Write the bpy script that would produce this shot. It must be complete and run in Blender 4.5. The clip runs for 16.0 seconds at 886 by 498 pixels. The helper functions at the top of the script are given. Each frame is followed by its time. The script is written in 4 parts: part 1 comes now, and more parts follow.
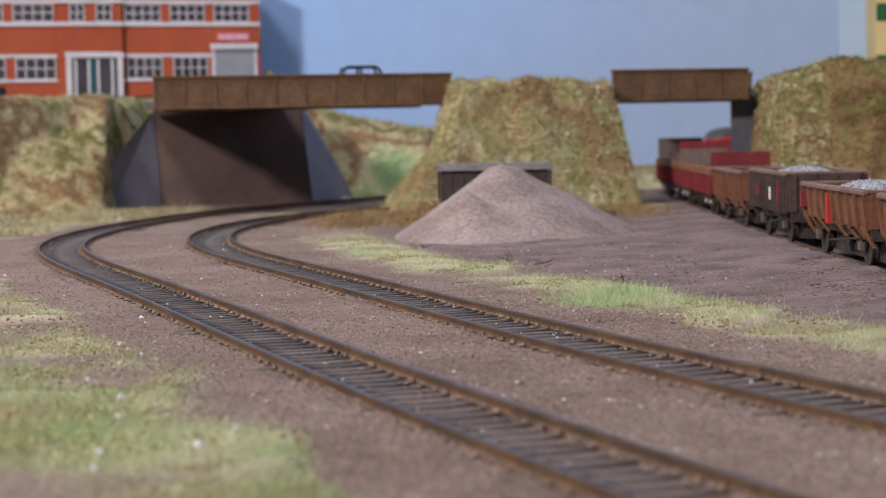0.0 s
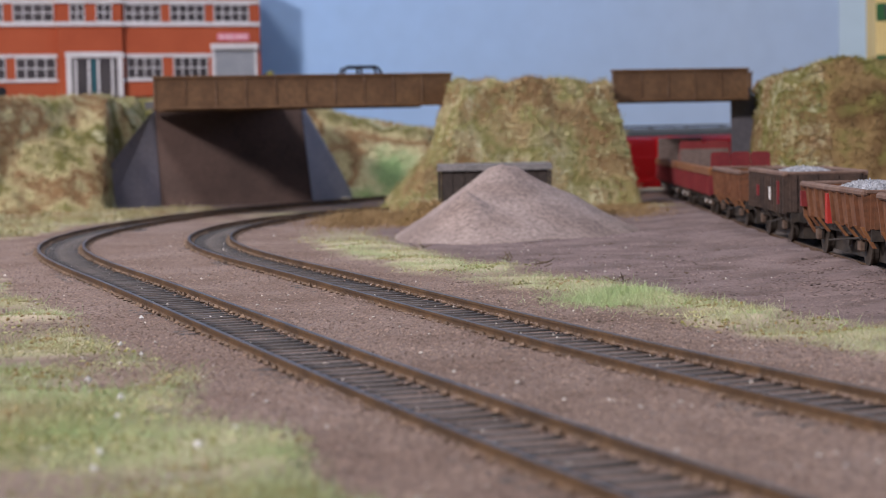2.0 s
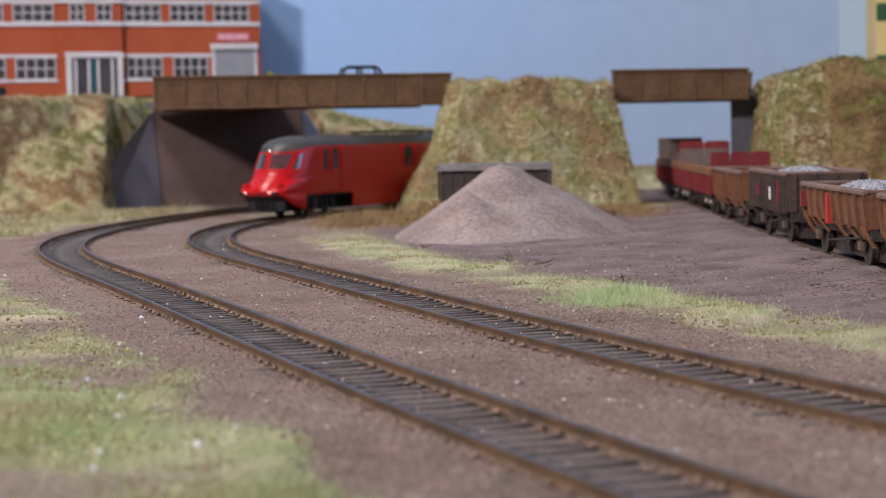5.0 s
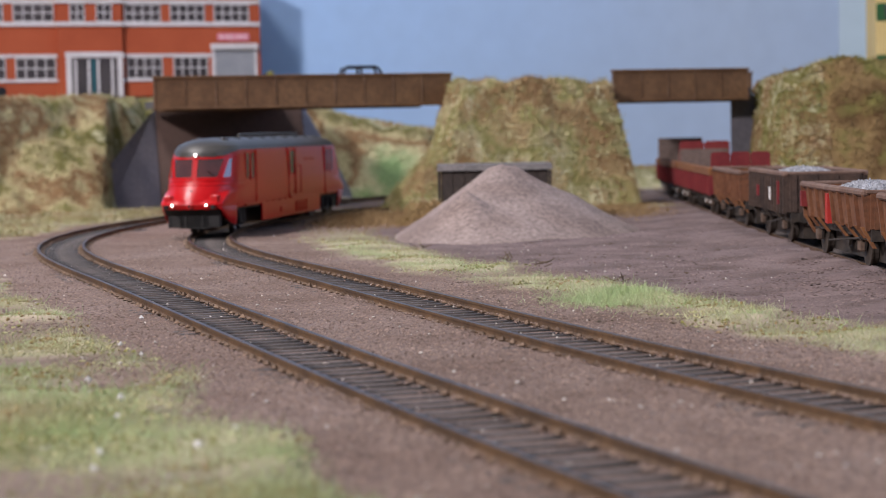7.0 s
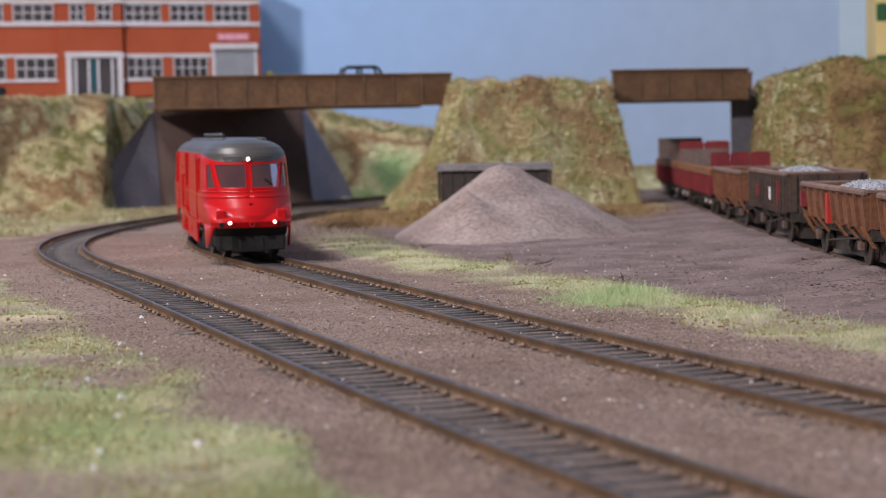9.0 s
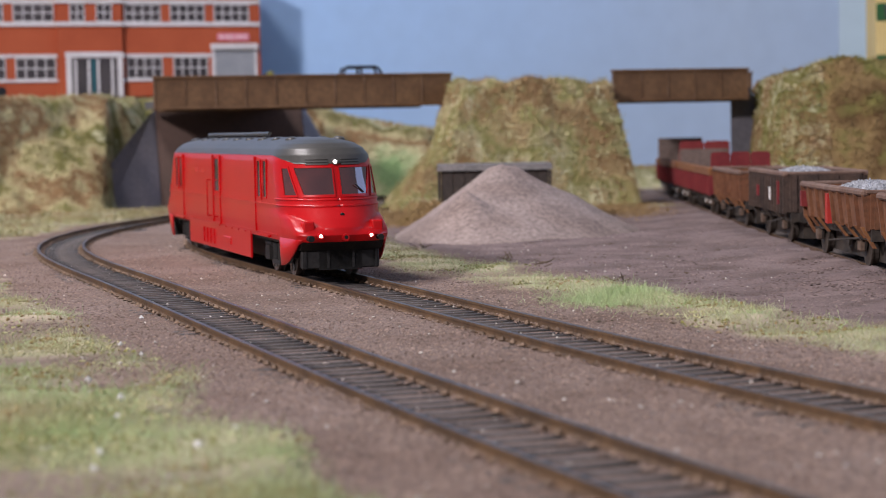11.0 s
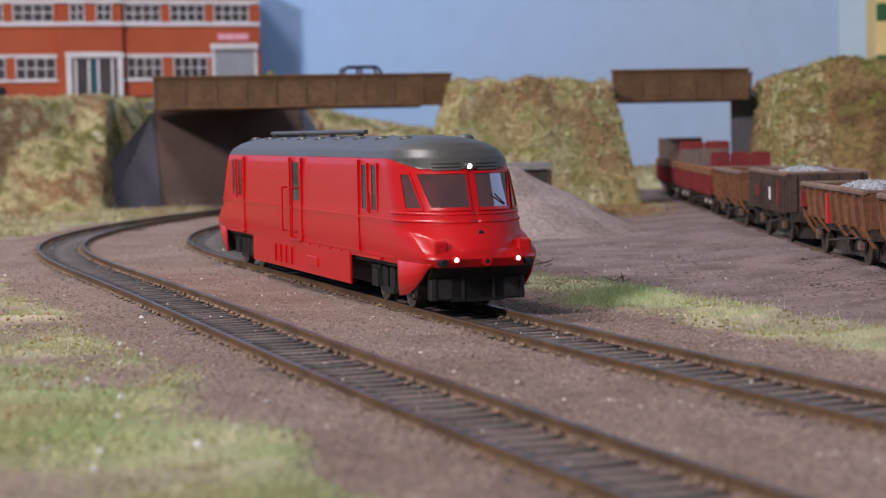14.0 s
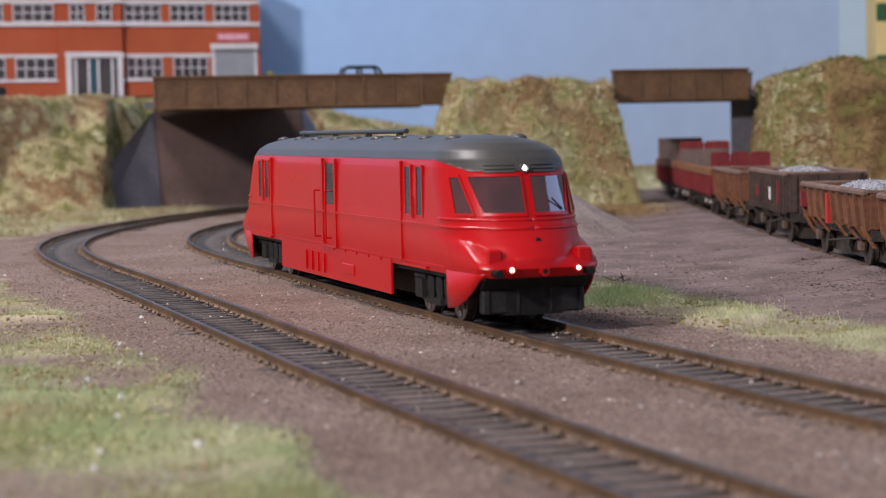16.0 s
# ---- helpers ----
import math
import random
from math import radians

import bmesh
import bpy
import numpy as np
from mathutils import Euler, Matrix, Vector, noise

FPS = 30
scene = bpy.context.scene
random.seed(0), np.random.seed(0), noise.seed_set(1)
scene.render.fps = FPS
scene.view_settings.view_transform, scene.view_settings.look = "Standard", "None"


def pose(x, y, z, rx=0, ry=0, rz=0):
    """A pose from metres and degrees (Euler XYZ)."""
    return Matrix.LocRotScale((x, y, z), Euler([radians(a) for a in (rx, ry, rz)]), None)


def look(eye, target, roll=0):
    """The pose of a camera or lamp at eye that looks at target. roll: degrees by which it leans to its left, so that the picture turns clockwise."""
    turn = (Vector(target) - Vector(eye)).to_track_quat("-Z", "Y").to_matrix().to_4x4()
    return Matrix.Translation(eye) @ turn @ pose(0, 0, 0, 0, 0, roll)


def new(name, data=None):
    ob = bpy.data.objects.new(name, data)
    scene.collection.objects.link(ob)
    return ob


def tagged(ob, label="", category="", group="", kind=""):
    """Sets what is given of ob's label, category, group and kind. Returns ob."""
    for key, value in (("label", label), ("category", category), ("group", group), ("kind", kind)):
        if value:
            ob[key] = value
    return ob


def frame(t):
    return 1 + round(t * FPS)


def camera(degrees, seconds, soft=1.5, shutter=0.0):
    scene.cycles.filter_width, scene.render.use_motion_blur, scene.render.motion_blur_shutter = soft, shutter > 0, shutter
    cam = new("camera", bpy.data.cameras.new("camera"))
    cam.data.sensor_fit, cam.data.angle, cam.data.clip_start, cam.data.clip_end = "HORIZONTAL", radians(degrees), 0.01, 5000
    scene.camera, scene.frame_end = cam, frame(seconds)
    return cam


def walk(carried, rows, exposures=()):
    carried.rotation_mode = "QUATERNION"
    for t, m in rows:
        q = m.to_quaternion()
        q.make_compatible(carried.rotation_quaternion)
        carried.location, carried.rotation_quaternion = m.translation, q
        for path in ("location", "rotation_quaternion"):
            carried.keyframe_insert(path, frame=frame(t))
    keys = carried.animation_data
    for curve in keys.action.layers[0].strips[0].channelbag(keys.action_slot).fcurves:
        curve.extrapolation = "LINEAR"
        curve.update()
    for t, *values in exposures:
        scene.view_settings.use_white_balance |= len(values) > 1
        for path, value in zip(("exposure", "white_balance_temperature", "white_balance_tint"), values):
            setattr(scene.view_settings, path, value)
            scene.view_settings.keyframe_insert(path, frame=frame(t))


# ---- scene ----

# ---- camera ----
cam = camera(24.99, 16.0, soft=0.8)
EYE = (0.0, 0.0, 0.0408)
VIEW = look(EYE, (0.0, 1.0, 0.0408 - math.tan(radians(3.388))), -1.158)
walk(cam, [(0.0, VIEW), (16.0, VIEW)])
cam.data.dof.use_dof = True
cam.data.dof.focus_distance = 0.51
cam.data.dof.aperture_fstop = 40.0

# ---- light ----
world = bpy.data.worlds.new("hall")
scene.world = world
world.use_nodes = True
world.node_tree.nodes["Background"].inputs[0].default_value = (0.74, 0.82, 1.0, 1)
world.node_tree.nodes["Background"].inputs[1].default_value = 0.22
scene.view_settings.exposure = 0.0


def area_lamp(name, eye, target, width, depth, watts, colour):
    data = bpy.data.lights.new(name, "AREA")
    data.shape, data.size, data.size_y, data.energy, data.color = "RECTANGLE", width, depth, watts, colour
    ob = new(name, data)
    ob.matrix_world = look(eye, target)
    return ob


# Two unseen lamps, added where cast shadows point and tuned for brightness.
area_lamp("unseen_key_lamp", (-1.50, -1.30, 1.17), (-0.08, 0.85, 0.0), 0.20, 0.20, 56.0, (1.0, 0.92, 0.95))
area_lamp("unseen_top_lamp", (-0.45, 0.76, 0.82), (-0.06, 0.60, 0.0), 0.26, 0.12, 5.8, (1.0, 0.93, 0.95))
# Unseen blue source, placed so its reflection lands in the right windscreen pane.
area_lamp("hall_window", (1.6, 0.70, 0.55), (0.0, 0.6, 0.02), 1.6, 0.60, 5.6, (0.42, 0.56, 1.0))

# ---- materials ----
MM = 0.001


def material(name, colour, second=None, scale=120.0, fine=900.0, rough=0.8, metal=0.0, bump=0.3, grain=0.25, spread=(0.38, 0.62), island=0.0, glow=0.0, coat=0.0, each=0.0, sheen=0.5):
    m = bpy.data.materials.new(name)
    m.use_nodes = True
    nt = m.node_tree
    b = nt.nodes["Principled BSDF"]
    b.inputs["Roughness"].default_value, b.inputs["Metallic"].default_value = rough, metal
    b.inputs["Specular IOR Level"].default_value = sheen
    b.inputs["Coat Weight"].default_value = coat
    b.inputs["Coat Roughness"].default_value = 0.12
    co = nt.nodes.new("ShaderNodeTexCoord")

    def noise_tex(s, detail=4.0):
        n = nt.nodes.new("ShaderNodeTexNoise")
        n.inputs["Scale"].default_value, n.inputs["Detail"].default_value = s, detail
        nt.links.new(co.outputs["Object"], n.inputs["Vector"])
        return n

    big, small = noise_tex(scale), noise_tex(fine, 3.0)
    ramp = nt.nodes.new("ShaderNodeValToRGB")
    ramp.color_ramp.elements[0].position, ramp.color_ramp.elements[1].position = spread
    ramp.color_ramp.elements[0].color = (*colour, 1)
    ramp.color_ramp.elements[1].color = (*(second or [c * 0.8 for c in colour]), 1)
    nt.links.new(big.outputs["Fac"], ramp.inputs["Fac"])
    out = ramp.outputs["Color"]
    if grain:
        mr = nt.nodes.new("ShaderNodeMapRange")
        mr.inputs["From Min"].default_value, mr.inputs["From Max"].default_value = 0.3, 0.7
        mr.inputs["To Min"].default_value, mr.inputs["To Max"].default_value = 1 - grain, 1 + grain
        nt.links.new(small.outputs["Fac"], mr.inputs["Value"])
        mul = nt.nodes.new("ShaderNodeVectorMath")
        mul.operation = "SCALE"
        nt.links.new(out, mul.inputs[0])
        nt.links.new(mr.outputs["Result"], mul.inputs["Scale"])
        out = mul.outputs["Vector"]
    if island or each:
        src = nt.nodes.new("ShaderNodeNewGeometry").outputs["Random Per Island"] if island else nt.nodes.new("ShaderNodeObjectInfo").outputs["Random"]
        amount = island or each
        mr = nt.nodes.new("ShaderNodeMapRange")
        mr.inputs["To Min"].default_value, mr.inputs["To Max"].default_value = 1 - amount, 1 + amount
        nt.links.new(src, mr.inputs["Value"])
        mul = nt.nodes.new("ShaderNodeVectorMath")
        mul.operation = "SCALE"
        nt.links.new(out, mul.inputs[0])
        nt.links.new(mr.outputs["Result"], mul.inputs["Scale"])
        out = mul.outputs["Vector"]
    nt.links.new(out, b.inputs["Base Color"])
    if bump:
        bp = nt.nodes.new("ShaderNodeBump")
        bp.inputs["Strength"].default_value, bp.inputs["Distance"].default_value = bump, 0.0006
        nt.links.new(small.outputs["Fac"], bp.inputs["Height"])
        nt.links.new(bp.outputs["Normal"], b.inputs["Normal"])
    if glow:
        b.inputs["Emission Color"].default_value = (1.0, 0.93, 0.82, 1)
        b.inputs["Emission Strength"].default_value = glow
    return m


RUST = material("rusty_rail", (0.095, 0.055, 0.03), (0.15, 0.085, 0.042), 60, 700, 0.75, 0.1, 0.3)
RAILHEAD = material("rail_head", (0.10, 0.085, 0.08), (0.16, 0.14, 0.13), 60, 700, 0.38, 0.8, 0.05)
SLEEPER = material("sleeper", (0.042, 0.037, 0.036), (0.10, 0.083, 0.075), 150, 800, 0.6, 0, 0.3, 0.3, each=0.25)
CHAIR = material("rail_chair", (0.24, 0.16, 0.105), (0.17, 0.115, 0.08), 200, 900, 0.8, island=0.3)
STONE = material("ballast_stone", (0.34, 0.25, 0.205), (0.25, 0.175, 0.14), 60, 1500, 0.9, island=0.45)
SPECK = material("pale_chip", (0.75, 0.70, 0.64), (0.6, 0.54, 0.48), 300, 1500, 0.5, island=0.25)
DIRT_CLOD = material("dark_clod", (0.10, 0.075, 0.05), (0.16, 0.11, 0.07), 300, 1500, 0.9)
HEAP = material("heap_sand", (0.37, 0.29, 0.262), (0.265, 0.20, 0.178), 40, 600, 0.95, 0, 1.0, 0.35)
RED = material("red_paint", (0.50, 0.0035, 0.006), (0.53, 0.005, 0.008), 30, 1500, 0.30, 0, 0.02, 0.03, coat=0.0, sheen=0.40)
ROOF_GREY = material("grey_roof_paint", (0.062, 0.058, 0.053), (0.076, 0.07, 0.064), 40, 900, 0.40, 0, 0.05, 0.08)
VALANCE = material("dark_grey_plastic", (0.017, 0.016, 0.017), (0.025, 0.023, 0.022), 200, 900, 0.6, 0, 0.1, sheen=0.3)
BLACK = material("black_plastic", (0.008, 0.008, 0.009), (0.014, 0.013, 0.012), 200, 900, 0.55, 0, 0.1, sheen=0.3)
STEEL = material("wheel_steel", (0.20, 0.18, 0.17), (0.12, 0.10, 0.09), 200, 900, 0.4, 0.8, 0.1)
GLASS = material("window_glass", (0.10, 0.028, 0.026), (0.065, 0.022, 0.022), 120, 300, 0.05, 0, 0.0, 0.0, coat=0.0, sheen=1.0)
DOOR_GLASS = material("door_glass", (0.02, 0.016, 0.02), (0.07, 0.07, 0.09), 90, 300, 0.15, 0, 0.0, 0.0, sheen=0.25)
GLASS.node_tree.nodes["Principled BSDF"].inputs["IOR"].default_value = 1.7
LAMP = material("lit_lamp", (1.0, 0.95, 0.85), None, 60, 300, 0.3, 0, 0, 0, glow=9.0)
GOLD = material("worn_gilt", (0.56, 0.035, 0.02), None, 60, 900, 0.5, 0, 0)
GIRDER = material("girder_brown", (0.105, 0.052, 0.022), (0.15, 0.08, 0.036), 60, 500, 0.7, 0, 0.2, 0.2)
# Paler than the girder: the ribs' highlight is put into this colour.
RIB = material("highlit_stiffener", (0.20, 0.125, 0.08), (0.13, 0.07, 0.035), 90, 500, 0.8, 0, 0.2, 0.2)
# Brown stain, with shade from the bridge deck also put into the colour.
FACE = material("brown_stained_shaded_concrete", (0.075, 0.046, 0.037), (0.108, 0.066, 0.053), 30, 500, 0.85, 0, 0.25, 0.15)
# Darker copy of the concrete; weaker light on the right is painted in.
PIER = material("shaded_concrete", (0.12, 0.115, 0.135), (0.155, 0.145, 0.165), 40, 500, 0.85, 0, 0.25, 0.15)
# Wing walls lightened: light that misses them is put into the base colour.
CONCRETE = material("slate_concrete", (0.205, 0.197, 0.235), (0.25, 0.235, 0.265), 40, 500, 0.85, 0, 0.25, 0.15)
BRICK = material("painted_brick", (0.38, 0.073, 0.026), (0.43, 0.09, 0.034), 30, 900, 0.8, 0, 0.15, 0.12)
WHITE = material("white_trim", (0.68, 0.65, 0.68), (0.60, 0.575, 0.60), 80, 600, 0.6, 0, 0.05, 0.05)
PANE = material("dark_pane", (0.055, 0.05, 0.055), (0.085, 0.075, 0.08), 40, 300, 0.15, 0, 0.0, 0.0, sheen=0.3)
SHUTTER = material("grey_shutter", (0.30, 0.32, 0.36), (0.35, 0.36, 0.40), 60, 600, 0.5, 0, 0.05, 0.05)
TEAL = material("teal_door", (0.02, 0.11, 0.14), None, 60, 600, 0.5, 0, 0, 0.05)
SIGN_PINK = material("pink_sign", (0.68, 0.20, 0.28), (0.75, 0.32, 0.38), 120, 600, 0.5, 0, 0, 0.05)
SIGN_PALE = material("pale_lettering", (0.85, 0.62, 0.66), None, 120, 600, 0.5, 0, 0, 0)
YELLOW = material("cream_yellow_wall", (0.72, 0.56, 0.24), (0.66, 0.50, 0.20), 60, 600, 0.7, 0, 0.05, 0.05)
GREEN_TRIM = material("green_trim", (0.02, 0.12, 0.03), None, 80, 600, 0.5, 0, 0.05)
ROAD = material("road_grey", (0.10, 0.10, 0.10), (0.14, 0.13, 0.125), 50, 800, 0.9)
SKY = material("painted_sky", (0.37, 0.61, 1.0), (0.47, 0.59, 0.75), 5.0, 60, 0.75, 0, 0.02, 0.03)


def graded(m, start, end):
    """Sky paint runs from deep blue to greyer along the board, uneven light included."""
    nt = m.node_tree
    ramp = next(n for n in nt.nodes if n.type == "VALTORGB")
    noise = ramp.inputs["Fac"].links[0].from_socket
    co = next(n for n in nt.nodes if n.type == "TEX_COORD")
    xyz = nt.nodes.new("ShaderNodeSeparateXYZ")
    nt.links.new(co.outputs["Object"], xyz.inputs[0])
    run = nt.nodes.new("ShaderNodeMapRange")
    run.inputs["From Min"].default_value, run.inputs["From Max"].default_value = start, end
    nt.links.new(xyz.outputs["X"], run.inputs["Value"])
    wave = nt.nodes.new("ShaderNodeMath")
    wave.operation = "MULTIPLY_ADD"
    wave.inputs[1].default_value = 0.35
    nt.links.new(noise, wave.inputs[0])
    nt.links.new(run.outputs["Result"], wave.inputs[2])
    nt.links.new(wave.outputs[0], ramp.inputs["Fac"])
    ramp.color_ramp.elements[0].position, ramp.color_ramp.elements[1].position = 0.1, 1.1


graded(SKY, -0.22, 0.34)
SKY_PALE = material("painted_sky_pale", (0.45, 0.58, 0.66), (0.41, 0.53, 0.63), 3, 60, 0.75, 0, 0.02, 0.03)
BUNKER = material("dark_timber", (0.045, 0.035, 0.03), (0.065, 0.05, 0.042), 100, 700, 0.8)
FELT = material("grey_felt", (0.20, 0.19, 0.19), (0.26, 0.24, 0.235), 80, 700, 0.9)
EARTH = material("bank_earth", (0.30, 0.23, 0.10), (0.24, 0.24, 0.10), 60, 500, 0.95, 0, 0.6)
FOAM_LIGHT = material("pale_green_flock", (0.60, 0.55, 0.32), (0.52, 0.49, 0.25), 60, 900, 0.95, island=0.18)
FOAM_BROWN = material("brown_flock", (0.36, 0.245, 0.12), (0.28, 0.185, 0.085), 60, 900, 0.95, island=0.3)
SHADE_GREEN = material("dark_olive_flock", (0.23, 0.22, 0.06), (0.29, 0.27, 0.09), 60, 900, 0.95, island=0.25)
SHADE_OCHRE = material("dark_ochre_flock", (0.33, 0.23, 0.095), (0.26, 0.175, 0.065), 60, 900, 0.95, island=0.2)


def patchy(name, stops, scale):
    """Flock scattered in soft patches of several colours."""
    m = material(name, (0.4, 0.3, 0.15), None, scale, 900, 0.95, 0, 0.5, 0.14, island=0.10)
    nt = m.node_tree
    ramp = next(n for n in nt.nodes if n.type == "VALTORGB")
    while len(ramp.color_ramp.elements) < len(stops):
        ramp.color_ramp.elements.new(0.5)
    for e, (pos, colour) in zip(ramp.color_ramp.elements, stops):
        e.position, e.color = pos, (*colour, 1)
    for n in nt.nodes:
        if n.type == "TEX_NOISE" and n.inputs["Scale"].default_value == scale:
            n.inputs["Detail"].default_value, n.inputs["Roughness"].default_value = 6.0, 0.56
    return m


BANK_FLOCK = patchy("patchy_bank_flock", ((0.28, (0.27, 0.40, 0.18)), (0.37, (0.56, 0.54, 0.32)), (0.43, (0.26, 0.15, 0.07)), (0.48, (0.52, 0.46, 0.26)), (0.53, (0.20, 0.19, 0.05)), (0.57, (0.60, 0.58, 0.38)), (0.64, (0.34, 0.20, 0.09)), (0.72, (0.32, 0.44, 0.20))), 15)
MOUND_FLOCK = patchy("patchy_mound_flock", ((0.28, (0.40, 0.42, 0.20)), (0.38, (0.30, 0.19, 0.09)), (0.45, (0.47, 0.37, 0.19)), (0.50, (0.32, 0.31, 0.12)), (0.55, (0.52, 0.46, 0.27)), (0.61, (0.30, 0.18, 0.08)), (0.70, (0.42, 0.44, 0.20))), 24)
# Right bank's flock, darkened so the colour carries the shade there.
SHADE_FLOCK = patchy("patchy_shaded_flock", ((0.28, (0.26, 0.26, 0.07)), (0.39, (0.14, 0.08, 0.03)), (0.46, (0.27, 0.18, 0.075)), (0.52, (0.17, 0.16, 0.04)), (0.58, (0.31, 0.28, 0.10)), (0.66, (0.18, 0.11, 0.04))), 18)
YARD_GRIT = material("yard_grit", (0.27, 0.20, 0.185), (0.15, 0.105, 0.095), 80, 1500, 0.9, island=0.55)
# White stands in for glints; their brightness is in the colour.
GLINT = material("painted_glint", (0.95, 0.93, 0.9), None, 300, 900, 0.15, 0, 0, 0)
BLADE = material("static_grass", (0.31, 0.33, 0.14), (0.47, 0.44, 0.25), 45, 900, 0.7, 0, 0, 0.1, island=0.3)
BLADE_GREEN = material("fresh_static_grass", (0.40, 0.55, 0.25), (0.58, 0.62, 0.37), 45, 900, 0.7, 0, 0, 0.1, island=0.3)
WAG_TAN = material("rusty_tan_wagon", (0.14, 0.052, 0.023), (0.19, 0.08, 0.037), 60, 600, 0.8, 0, 0.25, 0.25)
WAG_DARK = material("dark_brown_wagon", (0.05, 0.033, 0.027), (0.085, 0.052, 0.038), 60, 600, 0.8, 0, 0.25, 0.25)
WAG_RED = material("maroon_wagon", (0.16, 0.011, 0.015), (0.20, 0.022, 0.022), 60, 600, 0.75, 0, 0.2, 0.2)
WAG_RUST = material("orange_rust", (0.26, 0.11, 0.042), (0.18, 0.07, 0.03), 80, 600, 0.85, 0, 0.25, 0.25)
WAG_RIM = material("pale_worn_rim", (0.21, 0.135, 0.105), (0.16, 0.095, 0.07), 90, 600, 0.8, 0, 0.2, 0.2)
WAG_BED = material("dusty_wagon_floor", (0.17, 0.125, 0.11), (0.13, 0.09, 0.075), 80, 600, 0.9)
PATCH_RED = material("bright_red_patch", (0.46, 0.03, 0.022), None, 80, 600, 0.6, 0, 0, 0.1)
PATCH_WHITE = material("white_data_panel", (0.7, 0.68, 0.65), None, 80, 600, 0.6, 0, 0, 0.05)
GRIT = material("grey_ballast_load", (0.42, 0.43, 0.47), (0.25, 0.255, 0.275), 300, 900, 0.85, island=0.4)
UNDER = material("underframe_grime", (0.03, 0.024, 0.02), (0.055, 0.04, 0.03), 150, 700, 0.85, 0, 0.2)
AXLEBOX = material("rusty_axlebox", (0.13, 0.085, 0.06), (0.09, 0.06, 0.045), 150, 700, 0.85, 0, 0.2)
CAR_DARK = material("dark_car_paint", (0.012, 0.013, 0.02), None, 60, 600, 0.45, 0, 0, 0)


def ground_material():
    """Brown scatter with ruts, and a turf mask from where the flock lies."""
    m = material("layout_ground", (0.30, 0.217, 0.183), (0.205, 0.135, 0.104), 26, 1300, 0.95, 0, 1.0, 0.42, (0.33, 0.66))
    nt = m.node_tree
    b = nt.nodes["Principled BSDF"]
    old = b.inputs["Base Color"].links[0].from_socket
    att = nt.nodes.new("ShaderNodeAttribute")
    att.attribute_name = "turf"
    n = nt.nodes.new("ShaderNodeTexNoise")
    n.inputs["Scale"].default_value, n.inputs["Detail"].default_value = 48, 6
    co = nt.nodes.new("ShaderNodeTexCoord")
    nt.links.new(co.outputs["Object"], n.inputs["Vector"])
    ramp = nt.nodes.new("ShaderNodeValToRGB")
    ramp.color_ramp.elements[0].position, ramp.color_ramp.elements[1].position = 0.35, 0.65
    ramp.color_ramp.elements[0].color, ramp.color_ramp.elements[1].color = (0.38, 0.41, 0.20, 1), (0.66, 0.56, 0.40, 1)
    nt.links.new(n.outputs["Fac"], ramp.inputs["Fac"])
    mix = nt.nodes.new("ShaderNodeMix")
    mix.data_type = "RGBA"
    nt.links.new(att.outputs["Fac"], mix.inputs["Factor"])
    yard = nt.nodes.new("ShaderNodeAttribute")
    yard.attribute_name = "yard"
    worn = nt.nodes.new("ShaderNodeTexNoise")
    worn.inputs["Scale"].default_value, worn.inputs["Detail"].default_value = 45, 6
    nt.links.new(co.outputs["Object"], worn.inputs["Vector"])
    tone = nt.nodes.new("ShaderNodeValToRGB")
    tone.color_ramp.elements[0].position, tone.color_ramp.elements[1].position = 0.35, 0.68
    tone.color_ramp.elements[0].color, tone.color_ramp.elements[1].color = (0.155, 0.108, 0.10, 1), (0.29, 0.215, 0.205, 1)
    nt.links.new(worn.outputs["Fac"], tone.inputs["Fac"])
    under = nt.nodes.new("ShaderNodeMix")
    under.data_type = "RGBA"
    nt.links.new(yard.outputs["Fac"], under.inputs["Factor"])
    nt.links.new(old, under.inputs["A"])
    nt.links.new(tone.outputs["Color"], under.inputs["B"])
    nt.links.new(under.outputs["Result"], mix.inputs["A"])
    nt.links.new(ramp.outputs["Color"], mix.inputs["B"])
    nt.links.new(mix.outputs["Result"], b.inputs["Base Color"])
    lumps = nt.nodes.new("ShaderNodeTexNoise")
    lumps.inputs["Scale"].default_value, lumps.inputs["Detail"].default_value = 260, 6
    nt.links.new(co.outputs["Object"], lumps.inputs["Vector"])
    bump = nt.nodes.new("ShaderNodeBump")
    bump.inputs["Strength"].default_value, bump.inputs["Distance"].default_value = 0.8, 0.0016
    nt.links.new(lumps.outputs["Fac"], bump.inputs["Height"])
    nt.links.new(b.inputs["Normal"].links[0].from_socket, bump.inputs["Normal"])
    nt.links.new(bump.outputs["Normal"], b.inputs["Normal"])
    return m


GROUND = ground_material()

# ---- building blocks, all in millimetres ----


def mesh_of(name, bm, mats, smooth=False, bevel=0.0):
    if bevel:
        bmesh.ops.bevel(bm, geom=[e for e in bm.edges if e.is_manifold and e.calc_face_angle(0) > 0.5], offset=bevel, segments=1, affect="EDGES", clamp_overlap=True)
    bmesh.ops.recalc_face_normals(bm, faces=bm.faces)
    bmesh.ops.scale(bm, vec=(MM, MM, MM), verts=bm.verts)
    me = bpy.data.meshes.new(name)
    bm.to_mesh(me)
    bm.free()
    for m in (mats if isinstance(mats, (list, tuple)) else [mats]):
        me.materials.append(m)
    if smooth:
        me.polygons.foreach_set("use_smooth", [True] * len(me.polygons))
    return me


def part(name, bm, mats, parent=None, label="", at=None, smooth=False, bevel=0.0):
    ob = new(name, mesh_of(name, bm, mats, smooth, bevel))
    if parent:
        ob.parent = parent
    if at is not None:
        ob.matrix_basis = at
